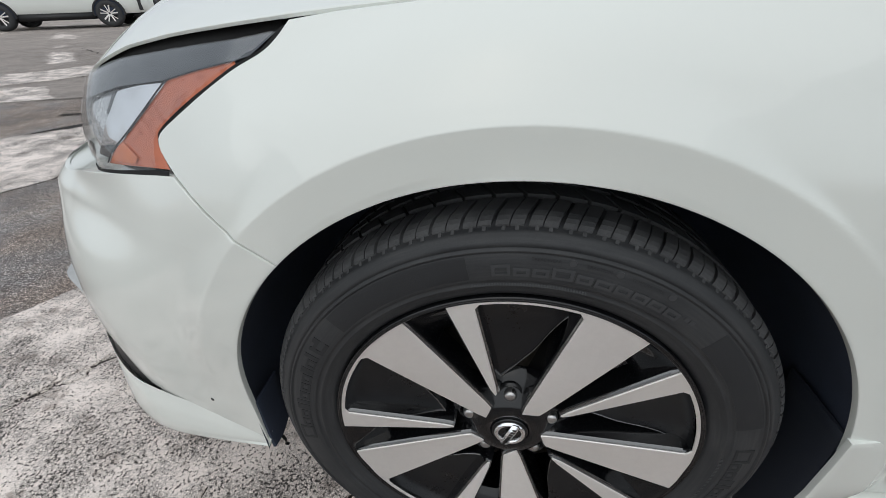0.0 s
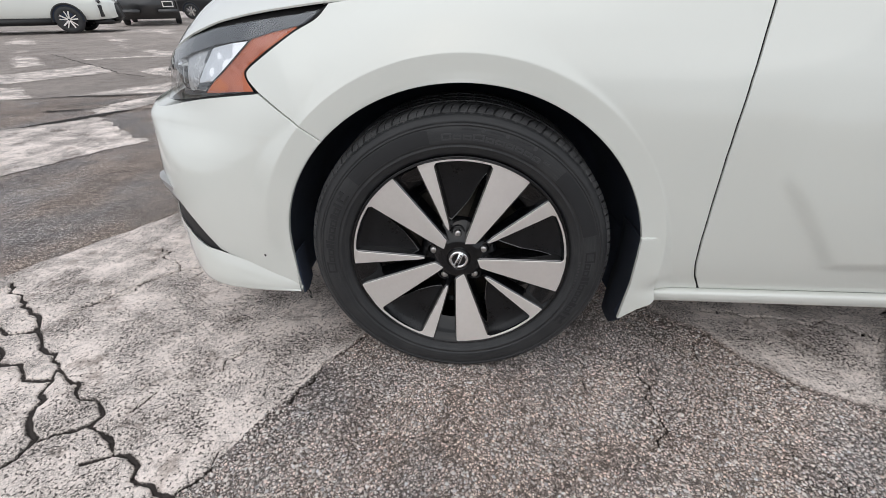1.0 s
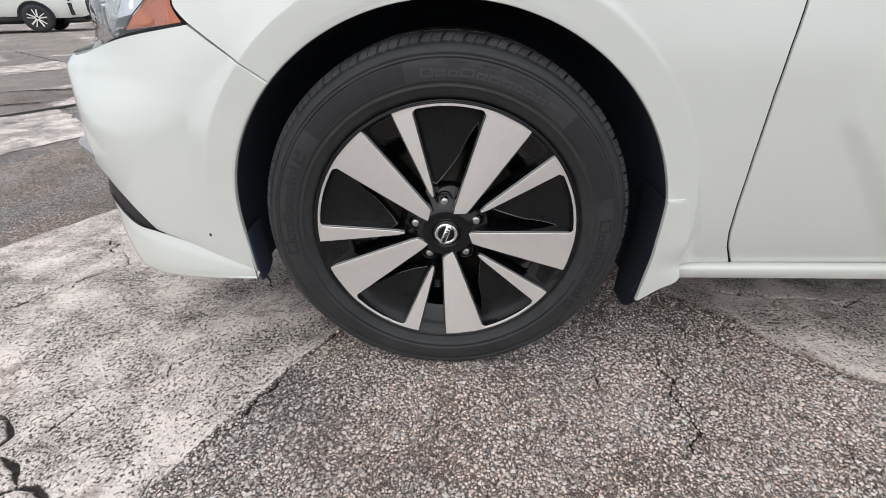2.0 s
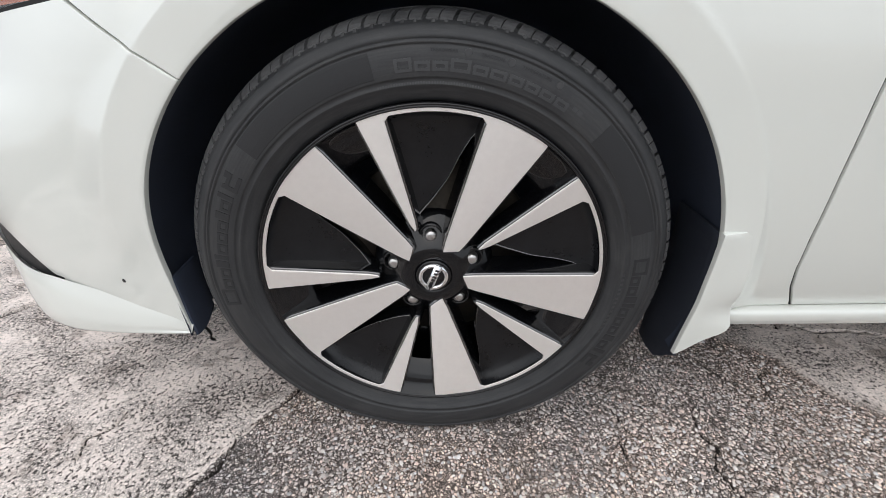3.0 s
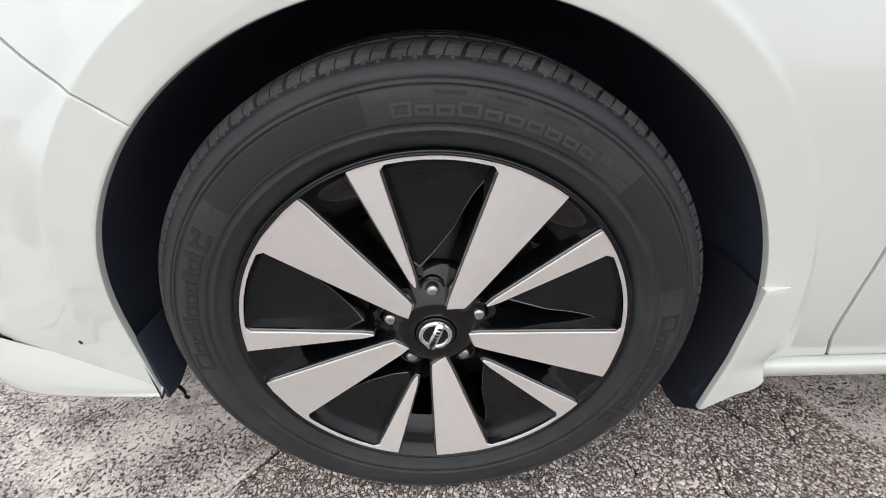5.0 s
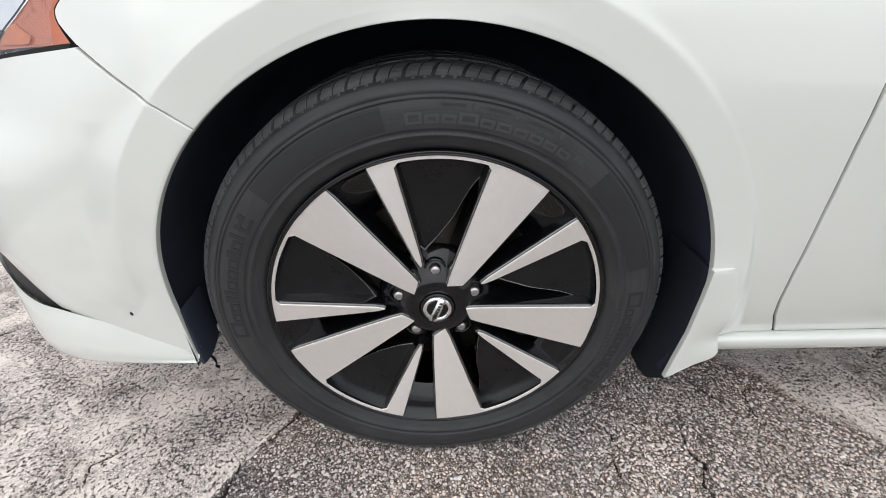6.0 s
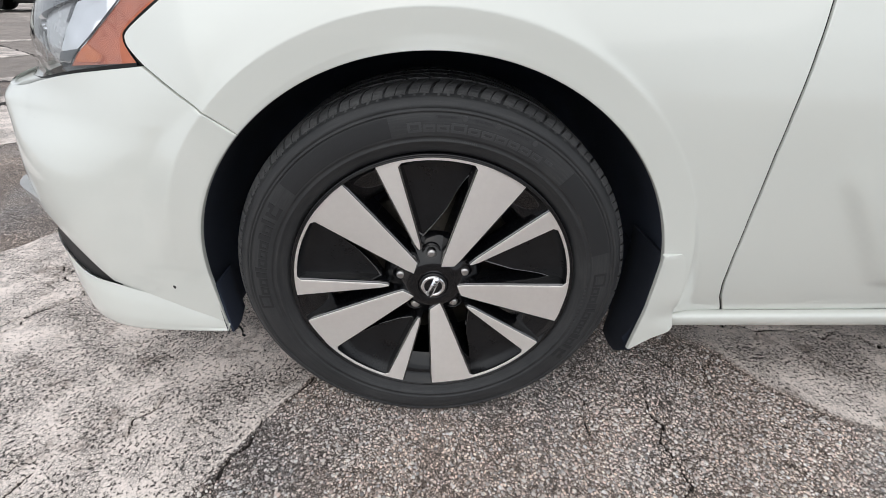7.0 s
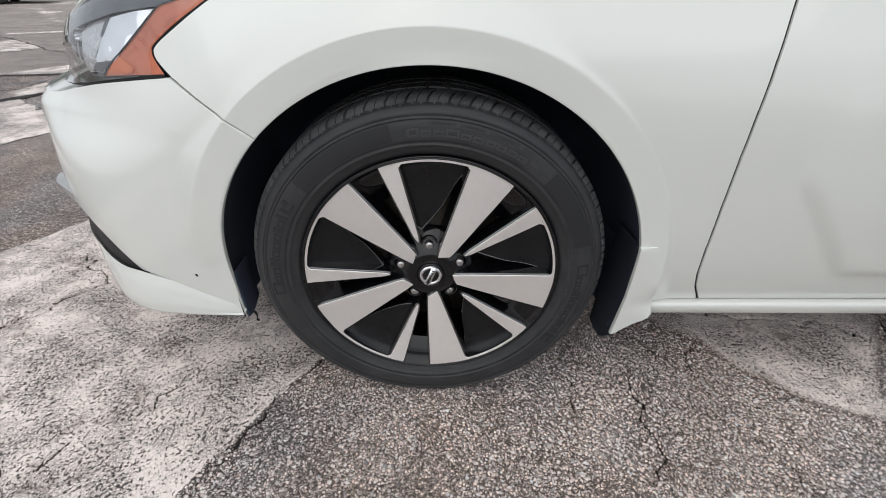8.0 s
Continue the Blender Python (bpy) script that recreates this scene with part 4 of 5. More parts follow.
def lot_surface(m):
    geo = node(m, "ShaderNodeNewGeometry").outputs["Position"]
    attr = node(m, "ShaderNodeAttribute")
    attr.attribute_name = "pale"
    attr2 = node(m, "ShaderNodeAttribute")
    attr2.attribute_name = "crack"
    attr3 = node(m, "ShaderNodeAttribute")
    attr3.attribute_name = "aged"
    warp = node(m, "ShaderNodeTexNoise", Scale=110.0, Detail=2.0)
    shift = node(m, "ShaderNodeVectorMath")
    shift.operation = "MULTIPLY_ADD"
    shift.inputs[1].default_value = (0.005, 0.005, 0.005)
    join(m, geo, warp.inputs["Vector"])
    join(m, warp.outputs["Color"], shift.inputs[0])
    join(m, geo, shift.inputs[2])

    def stones(scale):
        vor, edge = node(m, "ShaderNodeTexVoronoi", Scale=scale), node(m, "ShaderNodeTexVoronoi", Scale=scale)
        edge.feature = "DISTANCE_TO_EDGE"
        for v in (vor, edge):
            join(m, shift.outputs[0], v.inputs["Vector"])
        cell = node(m, "ShaderNodeSeparateColor")
        join(m, vor.outputs["Color"], cell.inputs[0])
        return cell.outputs, edge.outputs["Distance"]

    big = noise_tex(m, geo, 4.0, 5.0)
    blot = noise_tex(m, geo, 22.0, 5.0, 0.65)
    fine = noise_tex(m, geo, 180.0, 5.0, 0.7)
    grit = noise_tex(m, geo, 420.0, 2.0, 0.6)
    mask = lambda value, lo, hi: ramp(m, value, (lo, 0.0), (hi, 1.0))
    times = lambda a, b: mixed(m, 1.0, a, b, "MULTIPLY")
    # broken stones of two sizes in a dark binder
    cell, edge = stones(190.0)
    cell2, edge2 = stones(370.0)
    stone = ramp(m, cell[0], (0.0, (0.13, 0.118, 0.113)), (0.35, (0.40, 0.37, 0.352)), (0.68, (0.72, 0.675, 0.645)), (1.0, (0.92, 0.88, 0.845)))
    small = ramp(m, cell2[0], (0.0, (0.12, 0.109, 0.104)), (0.5, (0.46, 0.425, 0.405)), (1.0, (0.88, 0.835, 0.80)))
    gap, gap2 = mask(edge, 0.05, 0.16), mask(edge2, 0.05, 0.18)
    large = mask(cell[2], 0.46, 0.50)
    binder = mixed(m, grit, (0.030, 0.026, 0.025), (0.11, 0.097, 0.091))
    body = mixed(m, large, mixed(m, gap2, binder, small), mixed(m, gap, binder, stone))
    body = mixed(m, math_node(m, "MULTIPLY", cell[1], 0.40), body, times(body, (1.0, 0.84, 0.76)))
    body = times(body, ramp(m, grit, (0.3, 0.8), (0.7, 1.15)))
    body = times(body, ramp(m, noise_tex(m, geo, 2.3, 3.0), (0.38, (0.99, 1.0, 1.03)), (0.58, (1.13, 1.02, 0.945))))
    asphalt = times(body, ramp(m, big, (0.32, 0.84), (0.66, 1.30)))
    # pale coating over the stones: dotted with pits, worn grey in places
    rough = mask(math_node(m, "MULTIPLY_ADD", noise_tex(m, geo, 5.5, 5.0, 0.62), 0.7, math_node(m, "MULTIPLY", blot, 0.3)), 0.42, 0.57)
    coat = mixed(m, mask(blot, 0.30, 0.70), (0.88, 0.775, 0.712), (0.97, 0.868, 0.803))
    coat = times(coat, ramp(m, grit, (0.3, 0.88), (0.7, 1.06)))
    coat = times(coat, mixed(m, rough, 1.0, ramp(m, cell2[0], (0.0, 0.54), (1.0, 1.03))))
    coat = mixed(m, math_node(m, "MULTIPLY", math_node(m, "SUBTRACT", 1.0, gap), math_node(m, "MULTIPLY_ADD", rough, 0.54, 0.055)), coat, (0.13, 0.118, 0.11))
    dot = node(m, "ShaderNodeTexVoronoi", Scale=82.0)
    join(m, shift.outputs[0], dot.inputs["Vector"])
    dot_cell = node(m, "ShaderNodeSeparateColor")
    join(m, dot.outputs["Color"], dot_cell.inputs[0])
    reach = math_node(m, "MULTIPLY_ADD", dot_cell.outputs[0], 0.36, math_node(m, "MULTIPLY_ADD", blot, 0.25, -0.125))
    pit_dot = mask(math_node(m, "SUBTRACT", reach, math_node(m, "MULTIPLY_ADD", fine, 0.30, dot.outputs["Distance"])), -0.12, -0.03)
    pit = math_node(m, "MULTIPLY_ADD", fine, 0.66, math_node(m, "MULTIPLY_ADD", blot, 0.24, math_node(m, "MULTIPLY_ADD", rough, -0.050, 0.066)))
    hole = mask(pit, 0.425, 0.455)
    coat = mixed(m, math_node(m, "MULTIPLY", pit_dot, 0.85), coat, (0.14, 0.125, 0.117))
    dull = mask(noise_tex(m, geo, 8.5, 7.0, 0.74), 0.375, 0.455)
    coat = times(coat, mixed(m, dull, (0.58, 0.556, 0.538), (1.0, 1.0, 1.0)))
    worn_coat = mixed(m, hole, (0.09, 0.081, 0.076), coat)
    old = times(mixed(m, mask(pit, 0.44, 0.50), (0.28, 0.243, 0.222), (0.50, 0.437, 0.396)), ramp(m, noise_tex(m, geo, 0.9, 4.0), (0.3, 0.8), (0.7, 1.15)))
    base = mixed(m, attr3.outputs["Fac"], asphalt, old)
    spread = mask(math_node(m, "ADD", attr.outputs["Fac"], math_node(m, "MULTIPLY_ADD", fine, 0.9, -0.45)), 0.40, 0.60)
    col = mixed(m, spread, base, worn_coat)
    # crack colour: dirt and the groove's shade painted as one dark brown
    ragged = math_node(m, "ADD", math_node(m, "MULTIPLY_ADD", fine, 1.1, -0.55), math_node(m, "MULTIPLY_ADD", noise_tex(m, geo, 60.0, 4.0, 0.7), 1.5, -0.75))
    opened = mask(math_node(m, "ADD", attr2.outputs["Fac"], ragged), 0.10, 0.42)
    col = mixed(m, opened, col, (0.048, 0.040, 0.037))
    join(m, col, shader(m).inputs["Base Color"])
    shader(m).inputs["Roughness"].default_value = 0.8
    shader(m).inputs["Specular IOR Level"].default_value = 0.35
    relief = mixed(m, spread, math_node(m, "MAXIMUM", math_node(m, "MULTIPLY", gap, large), math_node(m, "MULTIPLY", gap2, 0.6)), math_node(m, "MULTIPLY", math_node(m, "SUBTRACT", hole, math_node(m, "MULTIPLY", pit_dot, 0.6)), 0.6))
    bump(m, math_node(m, "SUBTRACT", relief, math_node(m, "MULTIPLY", opened, 0.8)), 1.0, 0.004)


lot_surface(ground_mat)
ground = link_mesh("ground", np.stack([X, Y, Z], -1).reshape(-1, 3), [], ground_mat)
me = ground.data
nx, ny = X.shape
idx = np.arange(nx * ny).reshape(nx, ny)
quads = np.stack([idx[:-1, :-1], idx[1:, :-1], idx[1:, 1:], idx[:-1, 1:]], -1).reshape(-1, 4)
me.loops.add(quads.size)
me.polygons.add(len(quads))
me.loops.foreach_set("vertex_index", quads.ravel())
me.polygons.foreach_set("loop_start", np.arange(0, quads.size, 4))
me.polygons.foreach_set("use_smooth", np.ones(len(quads), bool))
me.update(calc_edges=True)
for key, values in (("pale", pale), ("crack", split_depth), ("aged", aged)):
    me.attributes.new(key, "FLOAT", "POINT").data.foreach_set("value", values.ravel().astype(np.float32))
tagged(ground, "cracked grey asphalt lot with worn pale coating", "ground", kind="structure")


# loose-set stones that stand proud of the worn asphalt round the wheel
def chip_material():
    m = material("asphalt_stone", rough=0.75)
    g = node(m, "ShaderNodeNewGeometry")
    tone = ramp(m, g.outputs["Random Per Island"], (0.0, (0.17, 0.150, 0.141)), (0.22, (0.42, 0.385, 0.365)), (0.55, (0.66, 0.615, 0.585)), (1.0, (0.88, 0.83, 0.795)))
    other = node(m, "ShaderNodeTexWhiteNoise")
    other.noise_dimensions = "1D"
    join(m, math_node(m, "MULTIPLY", g.outputs["Random Per Island"], 913.0), other.inputs["W"])
    tone = mixed(m, 1.0, tone, ramp(m, other.outputs["Value"], (0.0, (1.06, 0.90, 0.84)), (0.35, (1.0, 0.98, 0.96)), (0.8, 1.0), (1.0, (0.93, 0.98, 1.04))), "MULTIPLY")
    tone = mixed(m, 1.0, tone, ramp(m, noise_tex(m, g.outputs["Position"], 4.0, 5.0), (0.32, 0.84), (0.68, 1.12)), "MULTIPLY")
    tone = mixed(m, 1.0, tone, ramp(m, noise_tex(m, g.outputs["Position"], 500.0, 3.0), (0.3, 0.82), (0.7, 1.08)), "MULTIPLY")
    join(m, tone, shader(m).inputs["Base Color"])
    shader(m).inputs["Specular IOR Level"].default_value = 0.35
    return m


def chips():
    rnd = np.random.RandomState(7)
    step = 0.0058
    u, v = np.meshgrid(np.arange(-0.72, 1.32, step), np.arange(-0.66, 0.46, step), indexing="ij")
    u, v = (u + rnd.uniform(-0.5, 0.5, u.shape) * step).ravel(), (v + rnd.uniform(-0.5, 0.5, v.shape) * step).ravel()
    i, j = np.clip(np.searchsorted(gx, u), 0, len(gx) - 1), np.clip(np.searchsorted(gy, v), 0, len(gy) - 1)
    bare = fractal(u, v, 9, 71) + 0.3 * rnd.rand(len(u)) < 0.80
    k = (pale[i, j] < 0.35) & (split_depth[i, j] < -0.2) & bare & (np.hypot(u / 0.14, (v - 0.10) / 0.10) > 1)
    u, v, z = u[k], v[k], Z[i, j][k]
    n, c = len(u), 6
    r = np.clip(np.exp(rnd.normal(math.log(0.00215), 0.36, n)), 0.0012, 0.0046)
    a = np.linspace(0, 2 * math.pi, c, endpoint=False)[None] + rnd.uniform(0, 6.28, (n, 1)) + rnd.uniform(-0.35, 0.35, (n, c))
    ring = r[:, None] * rnd.uniform(0.75, 1.2, (n, c))
    long, turn = rnd.uniform(0.7, 1.0, (n, 1)), rnd.uniform(0, math.pi, (n, 1))
    du, dv = ring * np.cos(a), ring * np.sin(a) * long
    du, dv = du * np.cos(turn) - dv * np.sin(turn), du * np.sin(turn) + dv * np.cos(turn)
    high = (r * rnd.uniform(0.25, 0.55, n))[:, None]
    tilt = rnd.normal(0, 0.16, (n, 2))
    rows = []
    for share, up in ((1.0, -0.25), (0.92, 0.55), (0.60, 1.0)):
        x, y = du * share, dv * share
        rows.append(np.stack([u[:, None] + x, v[:, None] + y, z[:, None] + high * up + (tilt[:, :1] * x + tilt[:, 1:] * y) * (up > 0)], -1))
    co = np.stack(rows, 1).reshape(-1, 3)
    b = (np.arange(n) * 3 * c)[:, None]
    q, nxt = np.arange(c)[None], (np.arange(c)[None] + 1) % c
    sides = [np.stack([b + t * c + q, b + t * c + nxt, b + t * c + c + nxt, b + t * c + c + q], -1).reshape(-1, 4) for t in (0, 1)]
    sides, tops = np.vstack(sides), b + 2 * c + q
    ob = link_mesh("aggregate", co, [], chip_material(), ground, "pale and brown stones set in the asphalt")
    me = ob.data
    me.loops.add(sides.size + tops.size)
    me.polygons.add(len(sides) + len(tops))
    me.loops.foreach_set("vertex_index", np.r_[sides.ravel(), tops.ravel()].astype(np.int32))
    me.polygons.foreach_set("loop_start", np.r_[np.arange(len(sides)) * 4, sides.size + np.arange(len(tops)) * c].astype(np.int32))
    me.polygons.foreach_set("use_smooth", np.ones(len(sides) + len(tops), bool))
    me.update(calc_edges=True)
    return tagged(ob, kind="stuff")


chips()


def lay(name, outline, pale_share, lift, label):
    """A thin layer lying on the lot, with a ragged edge: worn coating, painted crack."""
    p = np.array(outline)
    z = rise(p[:, 0], p[:, 1]) + lift
    ob = link_mesh(name, np.insert(p, 2, z, axis=1), [tuple(range(len(p)))], ground_mat, ground, label, smooth=False)
    n = len(p)
    for key, value in (("pale", pale_share), ("crack", 1.0 - 2.0 * pale_share), ("aged", 0.0)):
        ob.data.attributes.new(key, "FLOAT", "POINT").data.foreach_set("value", np.full(n, value, np.float32))
    return ob


for i, outline in enumerate(strips + [far_slab]):
    edge = resampled(outline + outline[:1], 140)[:-1]
    lay("coating_patch", edge + np.random.RandomState(80 + i).normal(0, 0.016, edge.shape), 1.0, 0.004, "worn pale coating")
# far cracks: flat dark ribbons, the shade of their depth put into colour
for i, (line, width) in enumerate(FAR_CRACKS):
    rnd = np.random.RandomState(90 + i)
    mid = resampled(line, 60) + rnd.normal(0, 0.012, (60, 2))
    way = np.gradient(resampled(line, 60), axis=0)
    side = np.stack([-way[:, 1], way[:, 0]], 1) / np.linalg.norm(way, axis=1, keepdims=True)
    half = width * rnd.uniform(0.15, 0.75, (60, 1)) * np.sin(np.linspace(0.15, math.pi - 0.15, 60))[:, None] ** 0.3
    lay("painted_crack", np.vstack([mid + side * half, (mid - side * half)[::-1]]), 0.0, 0.007, "flat dark ribbon painted as an open crack")


# ---------------------------------------------------------------- headlight, bonnet, vent
lens_top = [(-0.84, 0.668), (-0.78, 0.680), (-0.70, 0.697), (-0.64, 0.716), (-0.604, 0.727), (-0.50, 0.7505), (-0.42, 0.760), (-0.381, 0.7645), (-0.312, 0.7715), (-0.262, 0.7785)]
lens_low = [(-0.84, 0.632), (-0.80, 0.6105), (-0.74, 0.5975), (-0.68, 0.5995), (-0.61, 0.610), (-0.518, 0.6255), (-0.425, 0.6375), (-0.428, 0.655), (-0.4295, 0.669), (-0.421, 0.684), (-0.357, 0.7235), (-0.315, 0.748), (-0.279, 0.765), (-0.262, 0.778)]
full_low = lens_low[:6] + [(-0.395, 0.642), (-0.418, 0.668), (-0.30, 0.742), (-0.25, 0.782)]
def recess(ob):
    """Sets the lower front of a headlight piece back behind the bumper's ledge."""
    me = ob.data
    co = np.empty(len(me.vertices) * 3)
    me.vertices.foreach_get("co", co)
    p = co.reshape(-1, 3)
    k = np.clip((-0.50 - p[:, 0]) / 0.2, 0, 1) * np.clip((0.685 - p[:, 2]) / 0.08, 0, 1)
    p[:, 1] += 0.042 * k * k * (3 - 2 * k)
    me.vertices.foreach_set("co", p.ravel())
    me.update()
    return ob


headlight = panel("headlight", resampled(full_low, 60), resampled([(x, z + 0.012) for x, z in lens_top], 60), 14, black_plastic, car, "clear headlight with amber side reflector", hem=(0, 0, 0, 0), deep=0.07)
recess(headlight)
q0, q1 = resampled(lens_low, 60), resampled(lens_top, 60)
cover = panel("lens", q0, q1, 16, clear_lens, headlight, "clear plastic lens", hem=(0, 0, 0, 0), deep=0.003)
recess(cover)
cover.visible_shadow = False
strip = resampled([(x, z - 0.030) for x, z in lens_top[:-2]] + [(-0.325, 0.7475), (-0.290, 0.757)], 40)
panel("upper_bezel", strip, resampled([(x, z - 0.001) for x, z in lens_top], 40), 6, bezel, headlight, "dark grey bezel strip", hem=(0, 0, 0, 0), deep=0.009)
left = resampled([(-0.527, 0.633), (-0.513, 0.648), (-0.484, 0.6685), (-0.446, 0.699), (-0.407, 0.731), (-0.360, 0.742), (-0.309, 0.7515)], 40)
right = resampled(catmull([(-0.404, 0.642), (-0.4185, 0.656), (-0.4265, 0.6695), (-0.4185, 0.6835), (-0.360, 0.7195), (-0.306, 0.7480)], 100), 40)
panel("amber_reflector", left, right, 10, amber_plastic, headlight, "amber side reflector", deep=0.008, hem=(0, 0, 0, 0))
# deeper orange lamp behind the foot of the reflector
panel("side_lamp", resampled([(-0.517, 0.6385), (-0.468, 0.6405)], 12), resampled([(-0.500, 0.6565), (-0.489, 0.6620), (-0.462, 0.6480)], 12), 5, amber_lamp, headlight, "deep orange side lamp", deep=0.0062, hem=(0, 0, 0, 0))
# stepped, hollowed mirror facets: a broad bright one, a slim one, a dark foot and a dark slot between them
for low_left, low_right, top_right, top_left, mat, deep, label in (
        ((-0.565, 0.634), (-0.531, 0.635), (-0.4135, 0.7305), (-0.503, 0.7215), chrome, 0.012, "bright chrome reflector facet"),
        ((-0.606, 0.628), (-0.570, 0.633), (-0.509, 0.7170), (-0.590, 0.697), silver_reflector, 0.016, "grey silver reflector facet"),
        ((-0.562, 0.637), (-0.533, 0.6375), (-0.512, 0.6550), (-0.549, 0.6500), dark_bezel, 0.0105, "dark grey foot of the reflector"),
        ((-0.534, 0.688), (-0.527, 0.6865), (-0.508, 0.7155), (-0.522, 0.7110), dark_bezel, 0.0145, "dark slot between the facets")):
    u, v = np.meshgrid(np.linspace(0, 1, 20), np.linspace(0, 1, 20), indexing="ij")
    q = np.array(low_left) * ((1 - u) * (1 - v))[..., None] + np.array(low_right) * (u * (1 - v))[..., None] + np.array(top_left) * ((1 - u) * v)[..., None] + np.array(top_right) * (u * v)[..., None]
    p = surface(q[..., 0], q[..., 1])
    p[..., 1] += deep
    if mat is not dark_bezel:
        p[..., 1] += 0.030 * np.clip(0.42 - v, 0, 1) ** 2 + 0.0011 * np.sin(9 * u + 13 * v) * np.sin(7 * v + 2) + 0.006 * (u - 0.5) ** 2
    recess(sheet("mirror_facet", p, mat, headlight, label, hem=(0, 0, 0, 0)))
# black strip between the lens and the bonnet: shade of the gap, painted in
panel("seal_gap_shade", resampled([(x, z - 0.001) for x, z in lens_top], 50), resampled([(x, z + 0.021) for x, z in lens_top], 50), 4, void_black, headlight, "black rubber trim and painted gap shade", hem=(0, 0, 0, 0), deep=0.022)
outer = catmull([(-0.384, 0.6405), (-0.402, 0.654), (-0.4135, 0.667), (-0.409, 0.679), (-0.366, 0.705), (-0.307, 0.7405), (-0.270, 0.758), (-0.255, 0.771), (-0.2415, 0.788)], 120)
inner_line = catmull([(-0.396, 0.6400), (-0.412, 0.656), (-0.4230, 0.6685), (-0.4170, 0.6825), (-0.372, 0.7105), (-0.315, 0.7450), (-0.279, 0.7615), (-0.264, 0.774), (-0.2570, 0.781)], 120)
panel("seal_gap_shade", resampled(outer, 60), resampled(inner_line, 60), 4, void_black, headlight, "black rubber trim and painted gap shade", hem=(0, 0, 0, 0), deep=0.007)
# dark divider beside the amber reflector and the seal on the bumper
panel("divider", left - np.array((0.003, -0.001)), left, 3, void_black, headlight, "dark divider", hem=(0, 0, 0, 0), deep=0.006)
q = resampled(lens_low[2:7] + [(-0.398, 0.640)], 40)
recess(panel("seal_gap_shade", q - np.clip((q[:, :1] + 0.72) * 8, 0, 1) * np.array((0, 0.004)), q + np.clip((q[:, :1] + 0.72) * 8, 0.05, 1) * np.array((0, 0.003)), 3, void_black, headlight, "black rubber trim and painted gap shade", hem=(0, 0, 0, 0), deep=0.0015))
# inner bowl and lamp
rows = []
for k, (r, y) in enumerate(((0.052, 0.0), (0.047, 0.014), (0.034, 0.030), (0.018, 0.040))):
    a = np.linspace(0, 2 * math.pi, 32, endpoint=False)
    rows.append(np.stack([-0.652 + r * np.cos(a), np.full(32, 0.222 + y), 0.652 + 0.72 * r * np.sin(a)], -1))
p = np.stack(rows, 1)
p[..., 1] += -0.9 * (p[..., 0] + 0.652)
p[..., 1] += 0.02
link_mesh("reflector_bowl", trued(p).reshape(-1, 3), grid_faces(32, 4, True), chrome, headlight, "chrome bowl")
bm = bmesh.new()
bmesh.ops.create_uvsphere(bm, u_segments=24, v_segments=14, radius=0.020, matrix=Matrix.Translation(trued((-0.655, 0.252, 0.652))))
part("projector", bm, dark_glass, headlight, "glassy projector lamp")
inner = panel("inner_bezel", resampled(lens_low[:8], 40), resampled(strip[:26], 40), 10, dark_bezel, headlight, "dark grey inner bezel", hem=(0, 0, 0, 0), deep=0.072)
recess(inner)
# slim bright strips added for the white reflections in the front of the lamp
for x, low, high in ((-0.715, 0.620, 0.650), (-0.690, 0.628, 0.664), (-0.640, 0.640, 0.672)):
    z = np.linspace(low, high, 8)
    glint = np.stack([surface(x + 0.25 * (z - low) + d, z) for d in (0.0, 0.002, 0.004)], 1)
    glint[..., 1] += 0.024
    glint[:, 1, 1] -= 0.003
    recess(sheet("glint_strip", glint, silver_reflector, headlight, "slim bright strip in place of a reflection", hem=(0, 0, 0, 0)))
# painted ledge of the bumper under the lamp
x = np.linspace(-0.86, -0.42, 50)
top = np.array(bumper_out[:59])[::-1]
z = np.interp(x, top[:, 0], top[:, 1])
deep = 0.012 + 0.055 * np.clip((-0.47 - x) / 0.2, 0, 1)
rows = []
for u in (0.0, 0.15, 0.5, 1.0):
    p = surface(x, z)
    p[:, 1] += 0.001 + deep * u
    p[:, 2] += -0.0015 * (1 - u) ** 2 + 0.001 * u
    rows.append(p)
sheet("ledge", np.stack(rows, 1), paint, bumper, hem=(0, 0, 0, 0), out=(0, 0, 1))

EDGE = np.vstack([[(x, z + 0.006 + 0.010 * min(1, max(0, (x + 0.64) / 0.2))) for x, z in lens_top[:-1]], [(-0.245, 0.7935), (-0.188, 0.798), (-0.13, 0.8018), (0.05, 0.8195), (0.51, 0.8595)]])
edge = resampled(EDGE, 70)
near = surface(edge[:, 0], edge[:, 1])
near[:, 1] += 0.004 + 0.006 * np.clip((-0.25 - near[:, 0]) / 0.3, 0, 1)
s = np.linspace(0, 1, 70)
centre = np.stack([-0.955 + s * (0.51 + 0.955), np.full(70, 0.92), 0.70 + 0.26 * s ** 0.8], 1)
centre[:, 0] = np.interp(s, (0, 0.25, 1), (-0.955, -0.86, 0.45))
rows = []
for u in (0, 0.006, 0.02, 0.05, 0.1, 0.18, 0.3, 0.45, 0.62, 0.8, 1.0):
    p = near + (centre - near) * u
    p[:, 2] += (0.032 * (1 - (1 - u) ** 5) + 0.035 * math.sin(math.pi * u)) * (0.55 + 0.45 * np.clip(s * 3, 0, 1))
    rows.append(p)
bonnet_pts = np.stack(rows, 1)
bonnet = sheet("bonnet", bonnet_pts, paint, car, hem=(1, 0, 1, 1), out=(0, 0, 1), fold=0.004)
mirror_y = lambda p: p * np.array((1, -1, 1)) + np.array((0, 1.84, 0))
sheet("bonnet", mirror_y(bonnet_pts)[::-1], paint, car, hem=(1, 0, 1, 1), out=(0, 0, 1))

